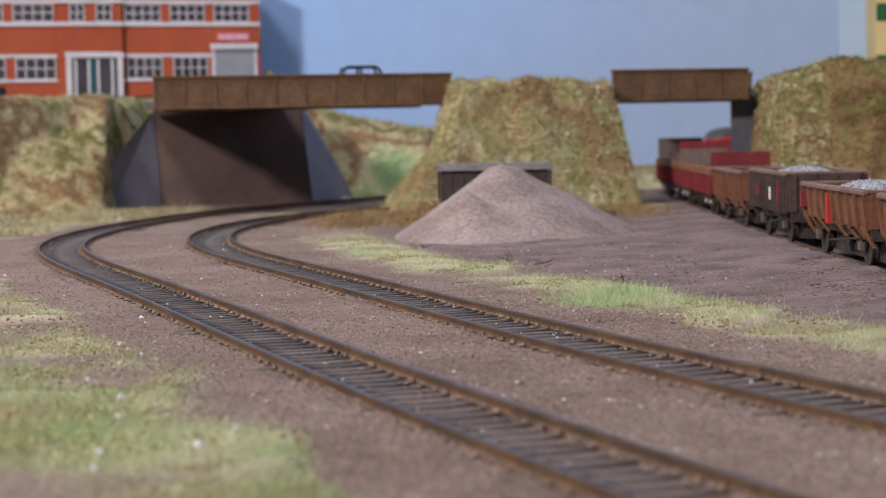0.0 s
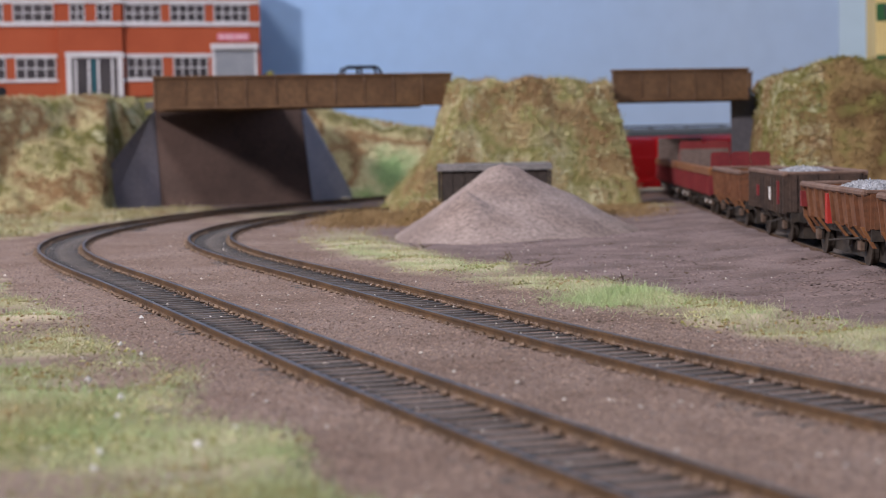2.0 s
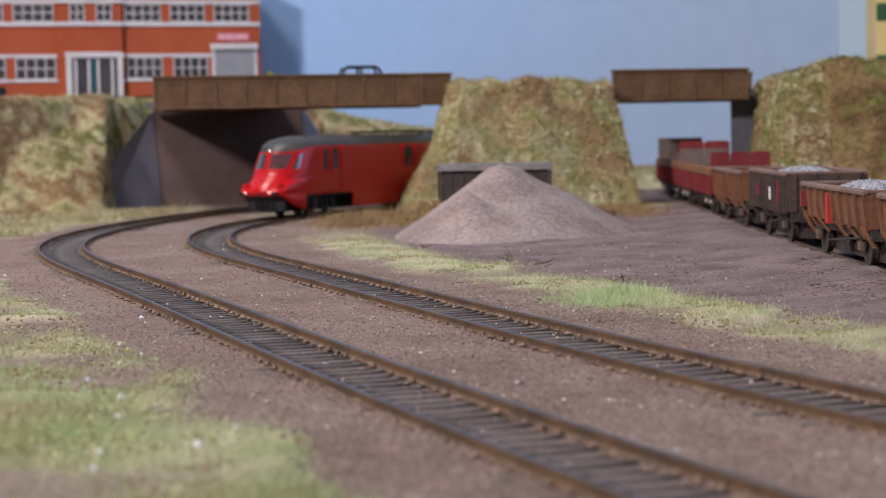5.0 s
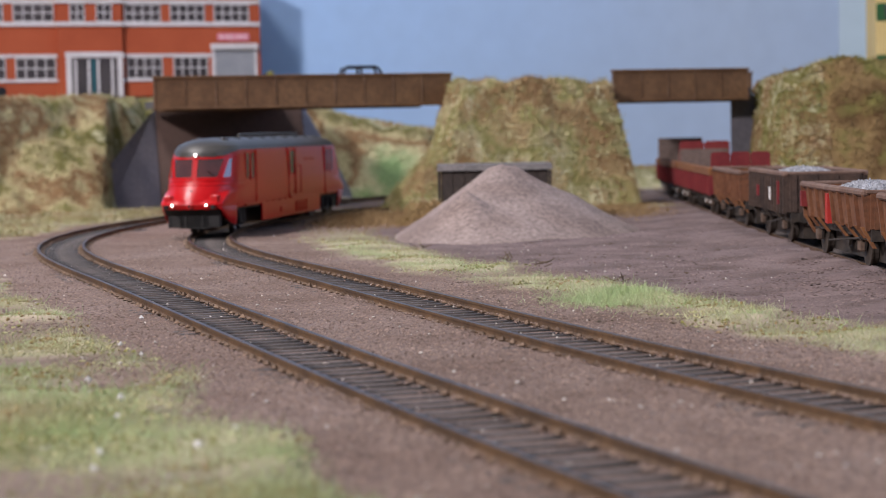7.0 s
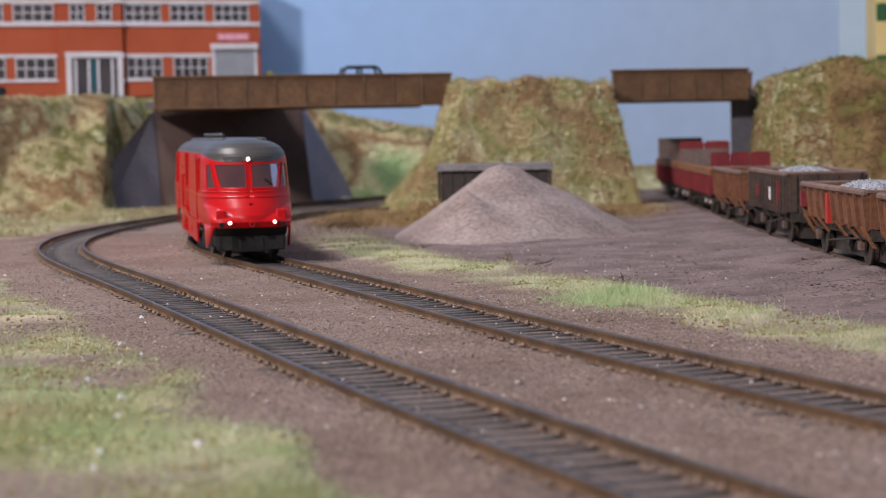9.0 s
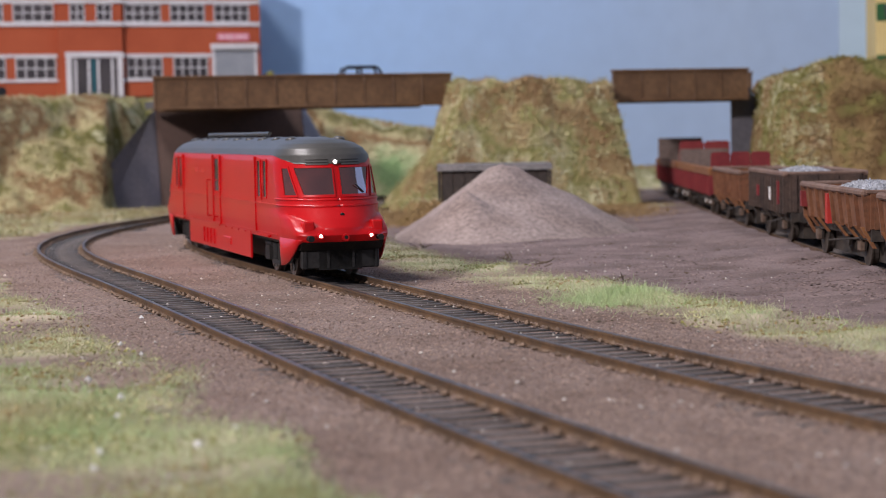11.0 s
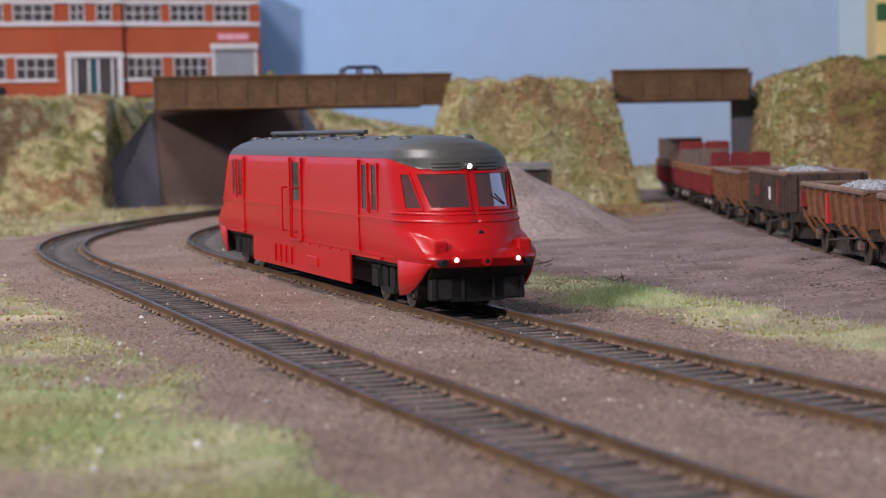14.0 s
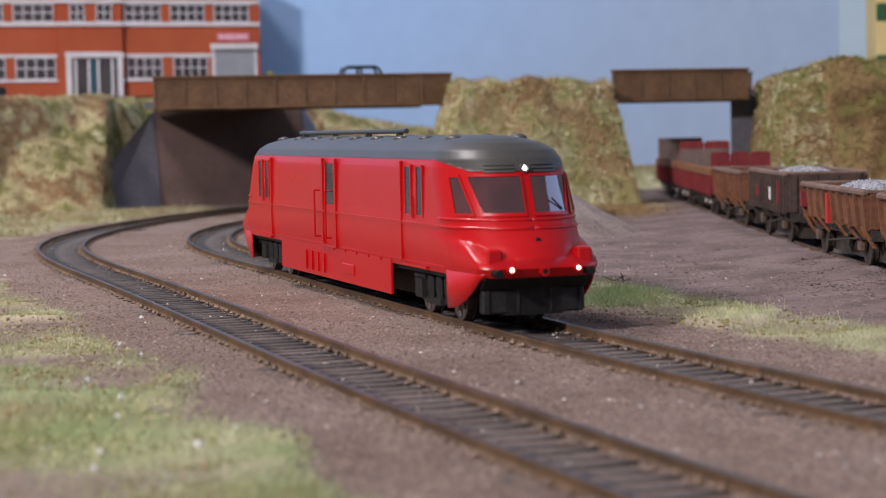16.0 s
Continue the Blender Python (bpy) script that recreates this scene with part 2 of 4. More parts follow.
    if label:
        ob["label"] = label
    return ob


def mpose(x, y, z=0.0, rz=0.0, rx=0.0, ry=0.0):
    return pose(x * MM, y * MM, z * MM, rx, ry, rz)


def empty(name, at=None):
    ob = new(name)
    ob.empty_display_size = 0.01
    if at is not None:
        ob.matrix_basis = at
    return ob


def block(x0, x1, y0, y1, z0, z1, bm=None):
    bm = bm or bmesh.new()
    r = bmesh.ops.create_cube(bm, size=1)
    bmesh.ops.scale(bm, vec=(x1 - x0, y1 - y0, z1 - z0), verts=r["verts"])
    bmesh.ops.translate(bm, vec=((x0 + x1) / 2, (y0 + y1) / 2, (z0 + z1) / 2), verts=r["verts"])
    return bm


def prism(points, axis, a, b, bm=None):
    """Extrude a 2D outline along an axis: 'x' takes (y, z), 'y' takes (x, z), 'z' takes (x, y)."""
    bm = bm or bmesh.new()

    def at(p, d):
        return {"x": (d, p[0], p[1]), "y": (p[0], d, p[1]), "z": (p[0], p[1], d)}[axis]

    lo, hi = [bm.verts.new(at(p, a)) for p in points], [bm.verts.new(at(p, b)) for p in points]
    bm.faces.new(lo), bm.faces.new(hi[::-1])
    for i in range(len(points)):
        j = (i + 1) % len(points)
        bm.faces.new((lo[i], lo[j], hi[j], hi[i]))
    return bm


def rod(p, q, r, bm=None, sides=8, r2=None):
    bm = bm or bmesh.new()
    p, q = Vector(p), Vector(q)
    turn = (q - p).to_track_quat("Z", "Y").to_matrix().to_4x4()
    m = Matrix.Translation((p + q) / 2) @ turn
    bmesh.ops.create_cone(bm, cap_ends=True, segments=sides, radius1=r, radius2=r if r2 is None else r2, depth=(q - p).length, matrix=m)
    return bm


def grid_mesh(name, rows, mats, smooth=True):
    """A mesh from a 2D field of points (numpy, n x m x 3, millimetres)."""
    n, m, _ = rows.shape
    i = np.arange(n * m).reshape(n, m)
    faces = np.stack([i[:-1, :-1], i[1:, :-1], i[1:, 1:], i[:-1, 1:]], -1).reshape(-1, 4)
    me = bpy.data.meshes.new(name)
    me.from_pydata((rows.reshape(-1, 3) * MM).tolist(), [], faces.tolist())
    me.materials.append(mats)
    if smooth:
        me.polygons.foreach_set("use_smooth", [True] * len(me.polygons))
    return me


def smooth_noise(x, y, scale, seed=0):
    """Cheap value noise on arrays, in -1..1."""
    r = np.random.RandomState(seed).rand(64, 64)
    u, v = np.asarray(x) / scale + 1000, np.asarray(y) / scale + 1000
    i, j = np.floor(u).astype(int), np.floor(v).astype(int)
    a, b = u - i, v - j
    a, b = a * a * (3 - 2 * a), b * b * (3 - 2 * b)
    i0, j0, i1, j1 = i % 64, j % 64, (i + 1) % 64, (j + 1) % 64
    return 2 * ((r[i0, j0] * (1 - a) + r[i1, j0] * a) * (1 - b) + (r[i0, j1] * (1 - a) + r[i1, j1] * a) * b) - 1


OCTA = np.array([[1, 0, 0], [-1, 0, 0], [0, 1, 0], [0, -1, 0], [0, 0, 1], [0, 0, -1]], float)
OCTA_FACES = np.array([[0, 2, 4], [2, 1, 4], [1, 3, 4], [3, 0, 4], [2, 0, 5], [1, 2, 5], [3, 1, 5], [0, 3, 5]])


def crumbs(name, at, size, mats, seed=0, jitter=0.45, parent=None, flat=1.0):
    """Many small uneven grains at points (n x 3, millimetres), joined as stuff."""
    rs = np.random.RandomState(seed)
    n = len(at)
    v = OCTA[None] * (1 + jitter * (rs.rand(n, 6, 1) * 2 - 1)) + jitter * 0.5 * (rs.rand(n, 6, 3) * 2 - 1)
    ang = rs.rand(n) * 6.283
    c, s = np.cos(ang)[:, None], np.sin(ang)[:, None]
    v = np.stack([v[:, :, 0] * c - v[:, :, 1] * s, v[:, :, 0] * s + v[:, :, 1] * c, v[:, :, 2] * flat], -1)
    v = v * np.asarray(size).reshape(-1, 1, 1) + np.asarray(at)[:, None, :]
    f = OCTA_FACES[None] + (np.arange(n) * 6)[:, None, None]
    me = bpy.data.meshes.new(name)
    me.from_pydata((v.reshape(-1, 3) * MM).tolist(), [], f.reshape(-1, 3).tolist())
    me.materials.append(mats)
    ob = new(name, me)
    if parent:
        ob.parent = parent
    ob["kind"] = "stuff"
    return ob


def blades(name, at, length, width, mats, seed=0, lean=0.6, parent=None, way=None):
    """Many thin grass fibres rooted at points, joined as stuff."""
    rs = np.random.RandomState(seed)
    n = len(at)
    at = np.asarray(at)
    d = np.stack([rs.randn(n) * lean, rs.randn(n) * lean, np.ones(n)], -1)
    if way is not None:
        d = d + np.asarray(way)
    d /= np.linalg.norm(d, axis=1)[:, None]
    side = np.cross(d, rs.randn(n, 3))
    side /= np.linalg.norm(side, axis=1)[:, None] + 1e-9
    length = np.asarray(length) * (0.5 + rs.rand(n))
    bend = rs.randn(n, 3) * 0.15 * length[:, None]
    w = side * width / 2
    mid, tip = at + d * (length * 0.55)[:, None], at + d * length[:, None] + bend
    v = np.stack([at - w, at + w, mid - w * 0.8, mid + w * 0.8, tip], 1)
    f = np.array([[0, 1, 3], [0, 3, 2], [2, 3, 4]])[None] + (np.arange(n) * 5)[:, None, None]
    me = bpy.data.meshes.new(name)
    me.from_pydata((v.reshape(-1, 3) * MM).tolist(), [], f.reshape(-1, 3).tolist())
    me.materials.append(mats)
    ob = new(name, me)
    if parent:
        ob.parent = parent
    ob["kind"] = "stuff"
    return ob


# ---- the lines of the tracks ----


class Line:
    """A line of changing curvature: start, heading, and curvature (1/m) at even steps."""

    def __init__(self, x, y, heading, bends, length):
        self.s = np.linspace(0, length, 1051)
        k = np.interp(self.s, np.linspace(0, length, len(bends)), bends) / 1000
        ds = self.s[1]
        self.h = heading + np.concatenate([[0], np.cumsum((k[1:] + k[:-1]) / 2 * ds)])
        c, d = np.cos(self.h), np.sin(self.h)
        self.x = x + np.concatenate([[0], np.cumsum((c[1:] + c[:-1]) / 2 * ds)])
        self.y = y + np.concatenate([[0], np.cumsum((d[1:] + d[:-1]) / 2 * ds)])

        back = np.arange(-160, 0, 2.0)
        self.x = np.concatenate([x + back * c[0], self.x])
        self.y = np.concatenate([y + back * d[0], self.y])
        self.h = np.concatenate([0 * back + heading, self.h])
        self.s = np.concatenate([back, self.s])

    def at(self, s):
        return np.interp(s, self.s, self.x), np.interp(s, self.s, self.y), np.interp(s, self.s, self.h)

    def away(self, x, y):
        """Distance of points from the line."""
        k = slice(0, None, 6)
        return np.sqrt(((np.asarray(x)[..., None] - self.x[k]) ** 2 + (np.asarray(y)[..., None] - self.y[k]) ** 2).min(-1))


OUTER = Line(28.7, 220.6, 1.934, (-0.47, -0.03, 0.18, -1.91, -1.25, -1.29, -1.3, -1.0, -0.5, 0.0, 0.0, 0.0), 2100)
INNER = Line(85.2, 231.9, 1.975, (-0.643, -0.272, 0.252, -1.866, -2.369, -2.266, 0.3, -2.2, -1.6, -0.4, 0.0, 0.0), 2100)
SIDING = Line(131.0, 380.0, radians(90), (0.0, 0.0, -0.15, -0.05, 0.1, 0.0), 900)

# ---- ground ----


def ground_height(x, y):
    """Height of the scenic surface, before the tracks are cut in."""
    x, y = np.asarray(x, float), np.asarray(y, float)
    z = -2.15 + 0.3 * smooth_noise(x, y, 23, 1) + 0.2 * smooth_noise(x, y, 7, 2)
    # the dirt yard falls away a little from the siding, with wheel ruts
    yard = np.clip((x - 40) / 40, 0, 1) * np.clip((1000 - y) / 200, 0, 1) * np.clip((y - 300) / 150, 0, 1)
    z = z + yard * (0.45 * smooth_noise(x * 0.3, y - x * 0.5, 9, 3) + 0.35 * smooth_noise(x * 0.2, y - x * 0.6, 4.5, 5))
    # rough verge
    z = z + 1.2 * turf(x, y) * (0.6 + 0.6 * smooth_noise(x, y, 11, 4))
    return z


def turf(x, y):
    """Where static grass lies: the fore-ground meadow, the verge of the inner track, the feet of the banks."""
    x, y = np.asarray(x, float), np.asarray(y, float)
    wob = 7 * smooth_noise(x, y, 30, 11) + 4 * smooth_noise(x, y, 9, 12)
    near = np.clip((OUTER_SIDE(x, y) - 27 + wob) / 9, 0, 1) * np.clip(0.55 + 1.0 * smooth_noise(x, y, 19, 16), 0.08, 0.95) * np.clip((700 - y + wob * 4) / 60, 0, 1)
    d = INNER_SIDE(x, y)
    mid = 54 + 5 * smooth_noise(y, x * 0, 60, 13)
    verge = np.clip((18.5 - abs(d - mid) + wob * 0.9) / 10, 0, 1) * np.clip(0.8 + 0.9 * smooth_noise(x, y, 13, 18), 0.2, 1) * np.clip((y - 330) / 60, 0, 1) * np.clip((900 - y) / 120, 0, 1)
    feet = np.clip((bank_field(x, y) + 20 + wob * 1.5) / 14, 0, 1)
    apron = np.clip((OUTER_SIDE(x, y) - 26 + wob) / 12, 0, 1) * np.clip((y - 850 + wob * 3) / 40, 0, 1) * np.clip((-125 - x + wob) / 14, 0, 1) * np.clip((1190 - y) / 20, 0, 1)
    feet = np.maximum(feet, 0.8 * apron * np.clip(0.7 + smooth_noise(x, y, 24, 26), 0, 1))
    return np.clip(np.maximum(np.maximum(near, verge), feet), 0, 1)


def side_of(line):
    def f(x, y):
        """Signed distance to the left-hand, outer side of a track."""
        k = slice(0, None, 8)
        lx, ly, lh = line.x[k], line.y[k], line.h[k]
        dx, dy = np.asarray(x)[..., None] - lx, np.asarray(y)[..., None] - ly
        i = (dx * dx + dy * dy).argmin(-1)
        g = np.take_along_axis
        ddx, ddy = g(dx, i[..., None], -1)[..., 0], g(dy, i[..., None], -1)[..., 0]
        return -ddx * np.sin(lh[i]) + ddy * np.cos(lh[i])
    return f


OUTER_SIDE = side_of(OUTER)
INNER_RAW = side_of(INNER)


def INNER_SIDE(x, y):
    return -INNER_RAW(x, y)


def bank_field(x, y):
    """Millimetres inside the foot of a bank; negative outside. Left bank, middle mound, right bank."""
    left = np.minimum(5.0 * (-195 - x), 0.55 * (y - 1150 - 0.42 * (x + 200)) + 5 * smooth_noise(x, y, 34, 25))
    left = np.maximum(left, np.minimum(1.5 * (-174 - x), 1.3 * (y - 1206 - 1.4 * (x + 199))))
    left = np.maximum(left, np.minimum(y - 1300, 6 - x + 0.2 * (y - 1300)))
    left = np.maximum(left, np.minimum(np.minimum(y - 1385, 1440 - y), 165 - x))
    # the mound, a block turned to stand along the line behind it
    c, s = math.cos(radians(12)), math.sin(radians(12))
    u, v = (x - 48) * c + (y - 1080) * s, -(x - 48) * s + (y - 1080) * c
    mound = np.minimum(np.minimum(np.maximum(0.86 * (u + 58), 0.29 * (u + 76)), 1.5 * (52 - u)), 0.95 * (33 - abs(v)))
    right = np.minimum(4.0 * (x - 171), y - 1010)
    right = np.minimum(right, 1180 - y + 0.5 * (x - 170))
    return np.maximum(np.maximum(left, mound), right)


def ground_grid(name, xs, ys):
    x, y = np.meshgrid(xs, ys, indexing="ij")
    z = ground_height(x, y)
    for line, lift in ((OUTER, 1.0), (INNER, 1.0)):
        d = line.away(x, y)
        z = np.where(d < 8.9, -2.3 + 0.1 * smooth_noise(x, y, 5, 6), z)
        shoulder = np.clip((d - 8.9) / 2.0, 0, 1) * np.clip((22 - d) / 9, 0, 1)
        z = z + shoulder * lift * 0.45
    d = SIDING.away(x, y)
    heaped = np.clip((d - 8.6) / 1.5, 0, 1) * np.clip((48 - d) / 30, 0, 1)
    z = np.where(d < 8.6, -2.3, z + heaped * (1.8 + 0.4 * smooth_noise(x, y, 12, 7)))
    me = grid_mesh(name, np.stack([x, y, z], -1), GROUND)
    a = me.attributes.new("turf", "FLOAT", "POINT")
    a.data.foreach_set("value", turf(x, y).ravel())
    a = me.attributes.new("yard", "FLOAT", "POINT")
    a.data.foreach_set("value", np.maximum(np.clip((INNER_SIDE(x, y) - 62 + 6 * smooth_noise(x, y, 18, 15)) / 14, 0, 1), 0.12 * np.clip((9.5 - np.minimum(OUTER.away(x, y), INNER.away(x, y))) / 2, 0, 1)).ravel())
    return me


def steps(*bands):
    """Coordinates with a chosen spacing in each band (start, end, step)."""
    out = []
    for a, b, st in bands:
        out += list(np.arange(a, b, st))
    return np.array(out + [bands[-1][1]])


ground = new("ground", ground_grid("ground", steps((-700, -260, 20), (-260, 200, 2.0), (200, 700, 20)), steps((-200, 180, 12), (180, 700, 1.8), (700, 1000, 3), (1000, 1350, 5), (1350, 1800, 25))))
tagged(ground, "brown scatter-covered baseboard with dirt ruts and turf patches", "ground", kind="structure")
board = part("baseboard", block(-700, 700, -200, 1800, -40, -12), BUNKER)
tagged(board, "dark timber baseboard under the model landscape", "baseboard", kind="structure")

# ---- backdrop ----


def backdrop_panel(name, x0, y0, x1, y1, mats, label):
    n = Vector((y1 - y0, -(x1 - x0), 0)).normalized() * -12
    bm = prism([(x0, y0), (x1, y1), (x1 + n.x, y1 + n.y), (x0 + n.x, y0 + n.y)], "z", -12, 620)
    return tagged(part(name, bm, mats), label, "backdrop", kind="structure")


backdrop_panel("backdrop", -700, 1300, 322, 1615, SKY, "blue painted plywood sky backdrop")
backdrop_panel("backdrop", 322, 1615, 700, 1500, SKY_PALE, "pale blue painted sky backdrop panel")

# ---- banks ----


def plateau(x, y):
    """Bank surface: steep sides rising to the level of the road."""
    b = bank_field(x, y)
    rough = 6 * smooth_noise(x, y, 26, 21) + 3.5 * smooth_noise(x, y, 9, 22)
    top = np.where(x > 150, np.clip(60 + 0.42 * (x - 178), 60, 72) + 3 * smooth_noise(x, y, 30, 24), 64.5)
    top = np.where((x < 120) & (x > -40) & (y < 1200), 64.0, top)
    top = np.where((y > 1250) & (x > -95) & (x <= 150), np.clip(58 - 0.2 * (x + 95), 38, 58), top)
    top = np.where((y > 1250) & (x > 8) & (x <= 200), 12.0, top)
    top = np.where((x > 150) & (y > 1330), 12.0, top)
    steep = np.where((x < 150) & (x > -40) & (y < 1200), 4.2, 2.0)
    rough = np.where(steep > 3, rough * 1.3, rough)
    return np.clip(b * steep + rough, -6, None), top + 0.4 * rough


def bank(name, label, xs, ys, size, seed, count, soil):
    x, y = np.meshgrid(xs, ys, indexing="ij")
    lo, top = plateau(x, y)
    z = np.minimum(lo - 3, top)
    # soften the shoulder
    z = z - 3 * np.exp(-((lo - top) / 12) ** 2)
    thing = new(name, grid_mesh(name, np.stack([x, y, z], -1), soil))
    tagged(thing, label, "embankment", kind="structure")
    rs = np.random.RandomState(seed)
    n = count * 6
    px, py = rs.uniform(xs[0], xs[-1], n), rs.uniform(ys[0], ys[-1], n)
    lo, top = plateau(px, py)
    # keep more on the slopes than on the flat tops
    keep = (lo > -2) & ((lo < top + 25) | (rs.rand(n) < 0.12))
    px, py, lo, top = px[keep][:count], py[keep][:count], lo[keep][:count], top[keep][:count]
    pz = np.minimum(lo - 3, top) - 3 * np.exp(-((lo - top) / 12) ** 2)
    p = np.stack([px, py, pz + 0.6 * rs.rand(len(px))], -1)
    crumbs("flock", p, size * (0.4 + 1.2 * rs.rand(len(p)) ** 2), soil, seed, 0.6, thing)
    clump = p[::16]
    crumbs("foliage_clump", clump, 0.6 + 0.9 * rs.rand(len(clump)) ** 2, soil, seed + 5, 0.6, thing, 0.8)
    blades("grass_tuft", p[::4], 3.2, 0.25, soil, seed + 10, 0.9, thing, way=(0, -0.5, 0))
    return thing


# ---- track ----


def rail_mesh(line, offset, s0, s1, step=6.0):
    """Bullhead rail swept along the line: web, foot and a brighter head."""
    prof = [(-1.0, -1.9), (1.0, -1.9), (1.0, -1.7), (0.3, -1.45), (0.3, -0.7), (0.5, -0.5), (0.5, 0.0), (-0.5, 0.0), (-0.5, -0.5), (-0.3, -0.7), (-0.3, -1.45), (-1.0, -1.7)]
    s = np.arange(s0, s1 + step, step)
    x, y, h = line.at(s)
    bm = bmesh.new()
    last = None
    for i in range(len(s)):
        nx, ny = -math.sin(h[i]), math.cos(h[i])
        ring = [bm.verts.new((x[i] + nx * (offset + a), y[i] + ny * (offset + a), b)) for a, b in prof]
        if last:
            for j in range(len(prof)):
                k = (j + 1) % len(prof)
                f = bm.faces.new((last[j], last[k], ring[k], ring[j]))
                f.material_index = 1 if j == 6 else 0
        else:
            bm.faces.new(ring)
        last = ring
    bm.faces.new(last[::-1])
    return bm


def track(label, line, s0, s1, pitch, parts_from, parts_to):
    thing = empty("railway_track")
    tagged(thing, label, "railway track", kind="structure")
    for off in (8.35, -8.35):
        part("rail", rail_mesh(line, off, s0, s1), [RUST, RAILHEAD], thing, "rust-brown rail with worn grey head")
    bm = block(-1.15, 1.15, -14.0, 14.0, -3.3, -1.9)
    bmesh.ops.bevel(bm, geom=[e for e in bm.edges if abs(e.verts[0].co.z + 1.9) < 0.01 and abs(e.verts[1].co.z + 1.9) < 0.01], offset=0.25, segments=1, affect="EDGES")
    one = mesh_of("sleeper", bm, SLEEPER)
    rest = bmesh.new()
    seats = []
    rs = random.Random(5)
    for s in np.arange(s0 + 3, s1, pitch):
        x, y, h = line.at(s)
        m = mpose(x, y, rs.uniform(-0.12, 0.05), math.degrees(h) + rs.uniform(-1.5, 1.5))
        if parts_from < s < parts_to:
            ob = new("sleeper", one)
            ob.parent, ob.matrix_basis = thing, m
        else:
            r = bmesh.ops.create_cube(rest, size=1)
            bmesh.ops.transform(rest, matrix=Matrix.Translation((x, y, -2.6)) @ Matrix.Rotation(h, 4, "Z") @ Matrix.Diagonal((2.3, 28, 1.4, 1)), verts=r["verts"])
        for off in (8.35, -8.35):
            for d in (1.35, -1.35):
                seats.append((x - math.sin(h) * (off + d), y + math.cos(h) * (off + d), -1.6))
    if len(rest.verts):
        part("sleeper_row", rest, SLEEPER, thing)["kind"] = "stuff"
    else:
        rest.free()
    crumbs("rail_chair", np.array(seats), 0.9, CHAIR, 3, 0.3, thing, 0.7)
    return thing


track("rust-brown model track on dark closely spaced sleepers, outer curve", OUTER, -150, 1500, 6.0, 0, 1500)
track("rust-brown model track on dark closely spaced sleepers, inner curve", INNER, -100, 1560, 6.0, 40, 1500)
track("partly buried model siding under a line of wagons", SIDING, 0, 880, 6.8, 60, 880)

# ---- bridges ----


def bridge(label, x0, y0, x1, y1, ribs, deck, back, deep=False):
    """Plate girders along both edges of a road deck."""
    ang = math.degrees(math.atan2(y1 - y0, x1 - x0))
    length = math.hypot(x1 - x0, y1 - y0)
    thing = empty("road_bridge", mpose(x0, y0, 0, ang))
    tagged(thing, label, "bridge", kind="structure")
    for side, y in (("front", 0.0), ("back", deck)):
        a, b = (0.0, length) if side == "front" else (back[0], length + back[1])
        g = block(a, b, y - 1.0, y + 1.0, 55.3, 71.2)
        part("girder", g, GIRDER, thing, "rust-brown riveted plate girder", bevel=0.2)
        cap = block(a - 0.4, b + 0.4, y - 2.0, y + 2.0, 70.8, 72.2)
        part("girder_flange", cap, GIRDER, thing, bevel=0.3)
        foot = block(a, b, y - 1.9, y + 1.9, 54.6, 55.7)
        part("girder_flange", foot, GIRDER, thing, bevel=0.3)
        for i in range(ribs + 1):
            u = a + 0.6 + (b - a - 1.2) * i / ribs
            out = y - 1.3 if side == "front" else y + 1.3
            part("stiffener", block(u - 0.3, u + 0.3, out - 0.3, out + 0.35, 55.7, 70.8), RIB, thing, "pale stiffener with painted-in highlight")
    if deep:
        part("deck", block(16, 98, deck + 2.2, 196, 57.5, 62.0), ROAD, thing, "grey road deck")
    part("deck", prism([(0.5, 1.2), (length - 0.5, 1.2), (length + back[1] - 0.5, deck - 1.2), (back[0] + 0.5, deck - 1.2)], "z", 57.5, 62.0), ROAD, thing, "grey road deck")
    return thing


bridge("rust-brown plate-girder road bridge with vertical stiffeners", -150.0, 1050.0, 6.2, 1090.0, 10, 88, (12, 4), True)
bridge("short rust-brown plate-girder bridge over the siding", 94.5, 1098.0, 171.0, 1112.0, 5, 80, (24, 30))


def abutment():
    """Battered abutment face with two wing walls whose tops slope down."""
    thing = empty("bridge_abutment")
    tagged(thing, "dark slate-grey sloping concrete bridge abutment with wing walls", "abutment", kind="structure")

    def slab(a, b, c, d, thick):
        bm = bmesh.new()
        front = [bm.verts.new(p) for p in (a, b, c, d)]
        back = [bm.verts.new((p[0], p[1] + thick, p[2])) for p in (a, b, c, d)]
        bm.faces.new(front), bm.faces.new(back[::-1])
        for i in range(4):
            j = (i + 1) % 4
            bm.faces.new((front[i], back[i], back[j], front[j]))
        return bm

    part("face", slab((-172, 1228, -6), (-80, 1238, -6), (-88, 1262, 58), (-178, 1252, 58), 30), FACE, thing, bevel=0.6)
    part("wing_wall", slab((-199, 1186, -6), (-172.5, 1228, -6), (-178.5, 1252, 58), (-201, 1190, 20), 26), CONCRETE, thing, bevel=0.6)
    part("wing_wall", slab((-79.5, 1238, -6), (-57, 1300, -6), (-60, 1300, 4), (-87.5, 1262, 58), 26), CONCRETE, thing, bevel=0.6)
    return thing


abutment()
pier = empty("bridge_pier")
tagged(pier, "dark grey concrete pier at the end of the short bridge", "pier", kind="structure")
part("column", prism([(163.5, 1128), (178, 1130), (190, 1190), (173, 1190)], "z", -6, 57.2), PIER, pier, bevel=0.6)

# ---- banks, mound, plateau ----
bank("grass_bank", "overgrown model embankment of pale green and ochre flock", steps((-460, -190, 3), (-190, 200, 4)), steps((990, 1250, 3), (1250, 1455, 5)), 0.65, 31, 60000, BANK_FLOCK)
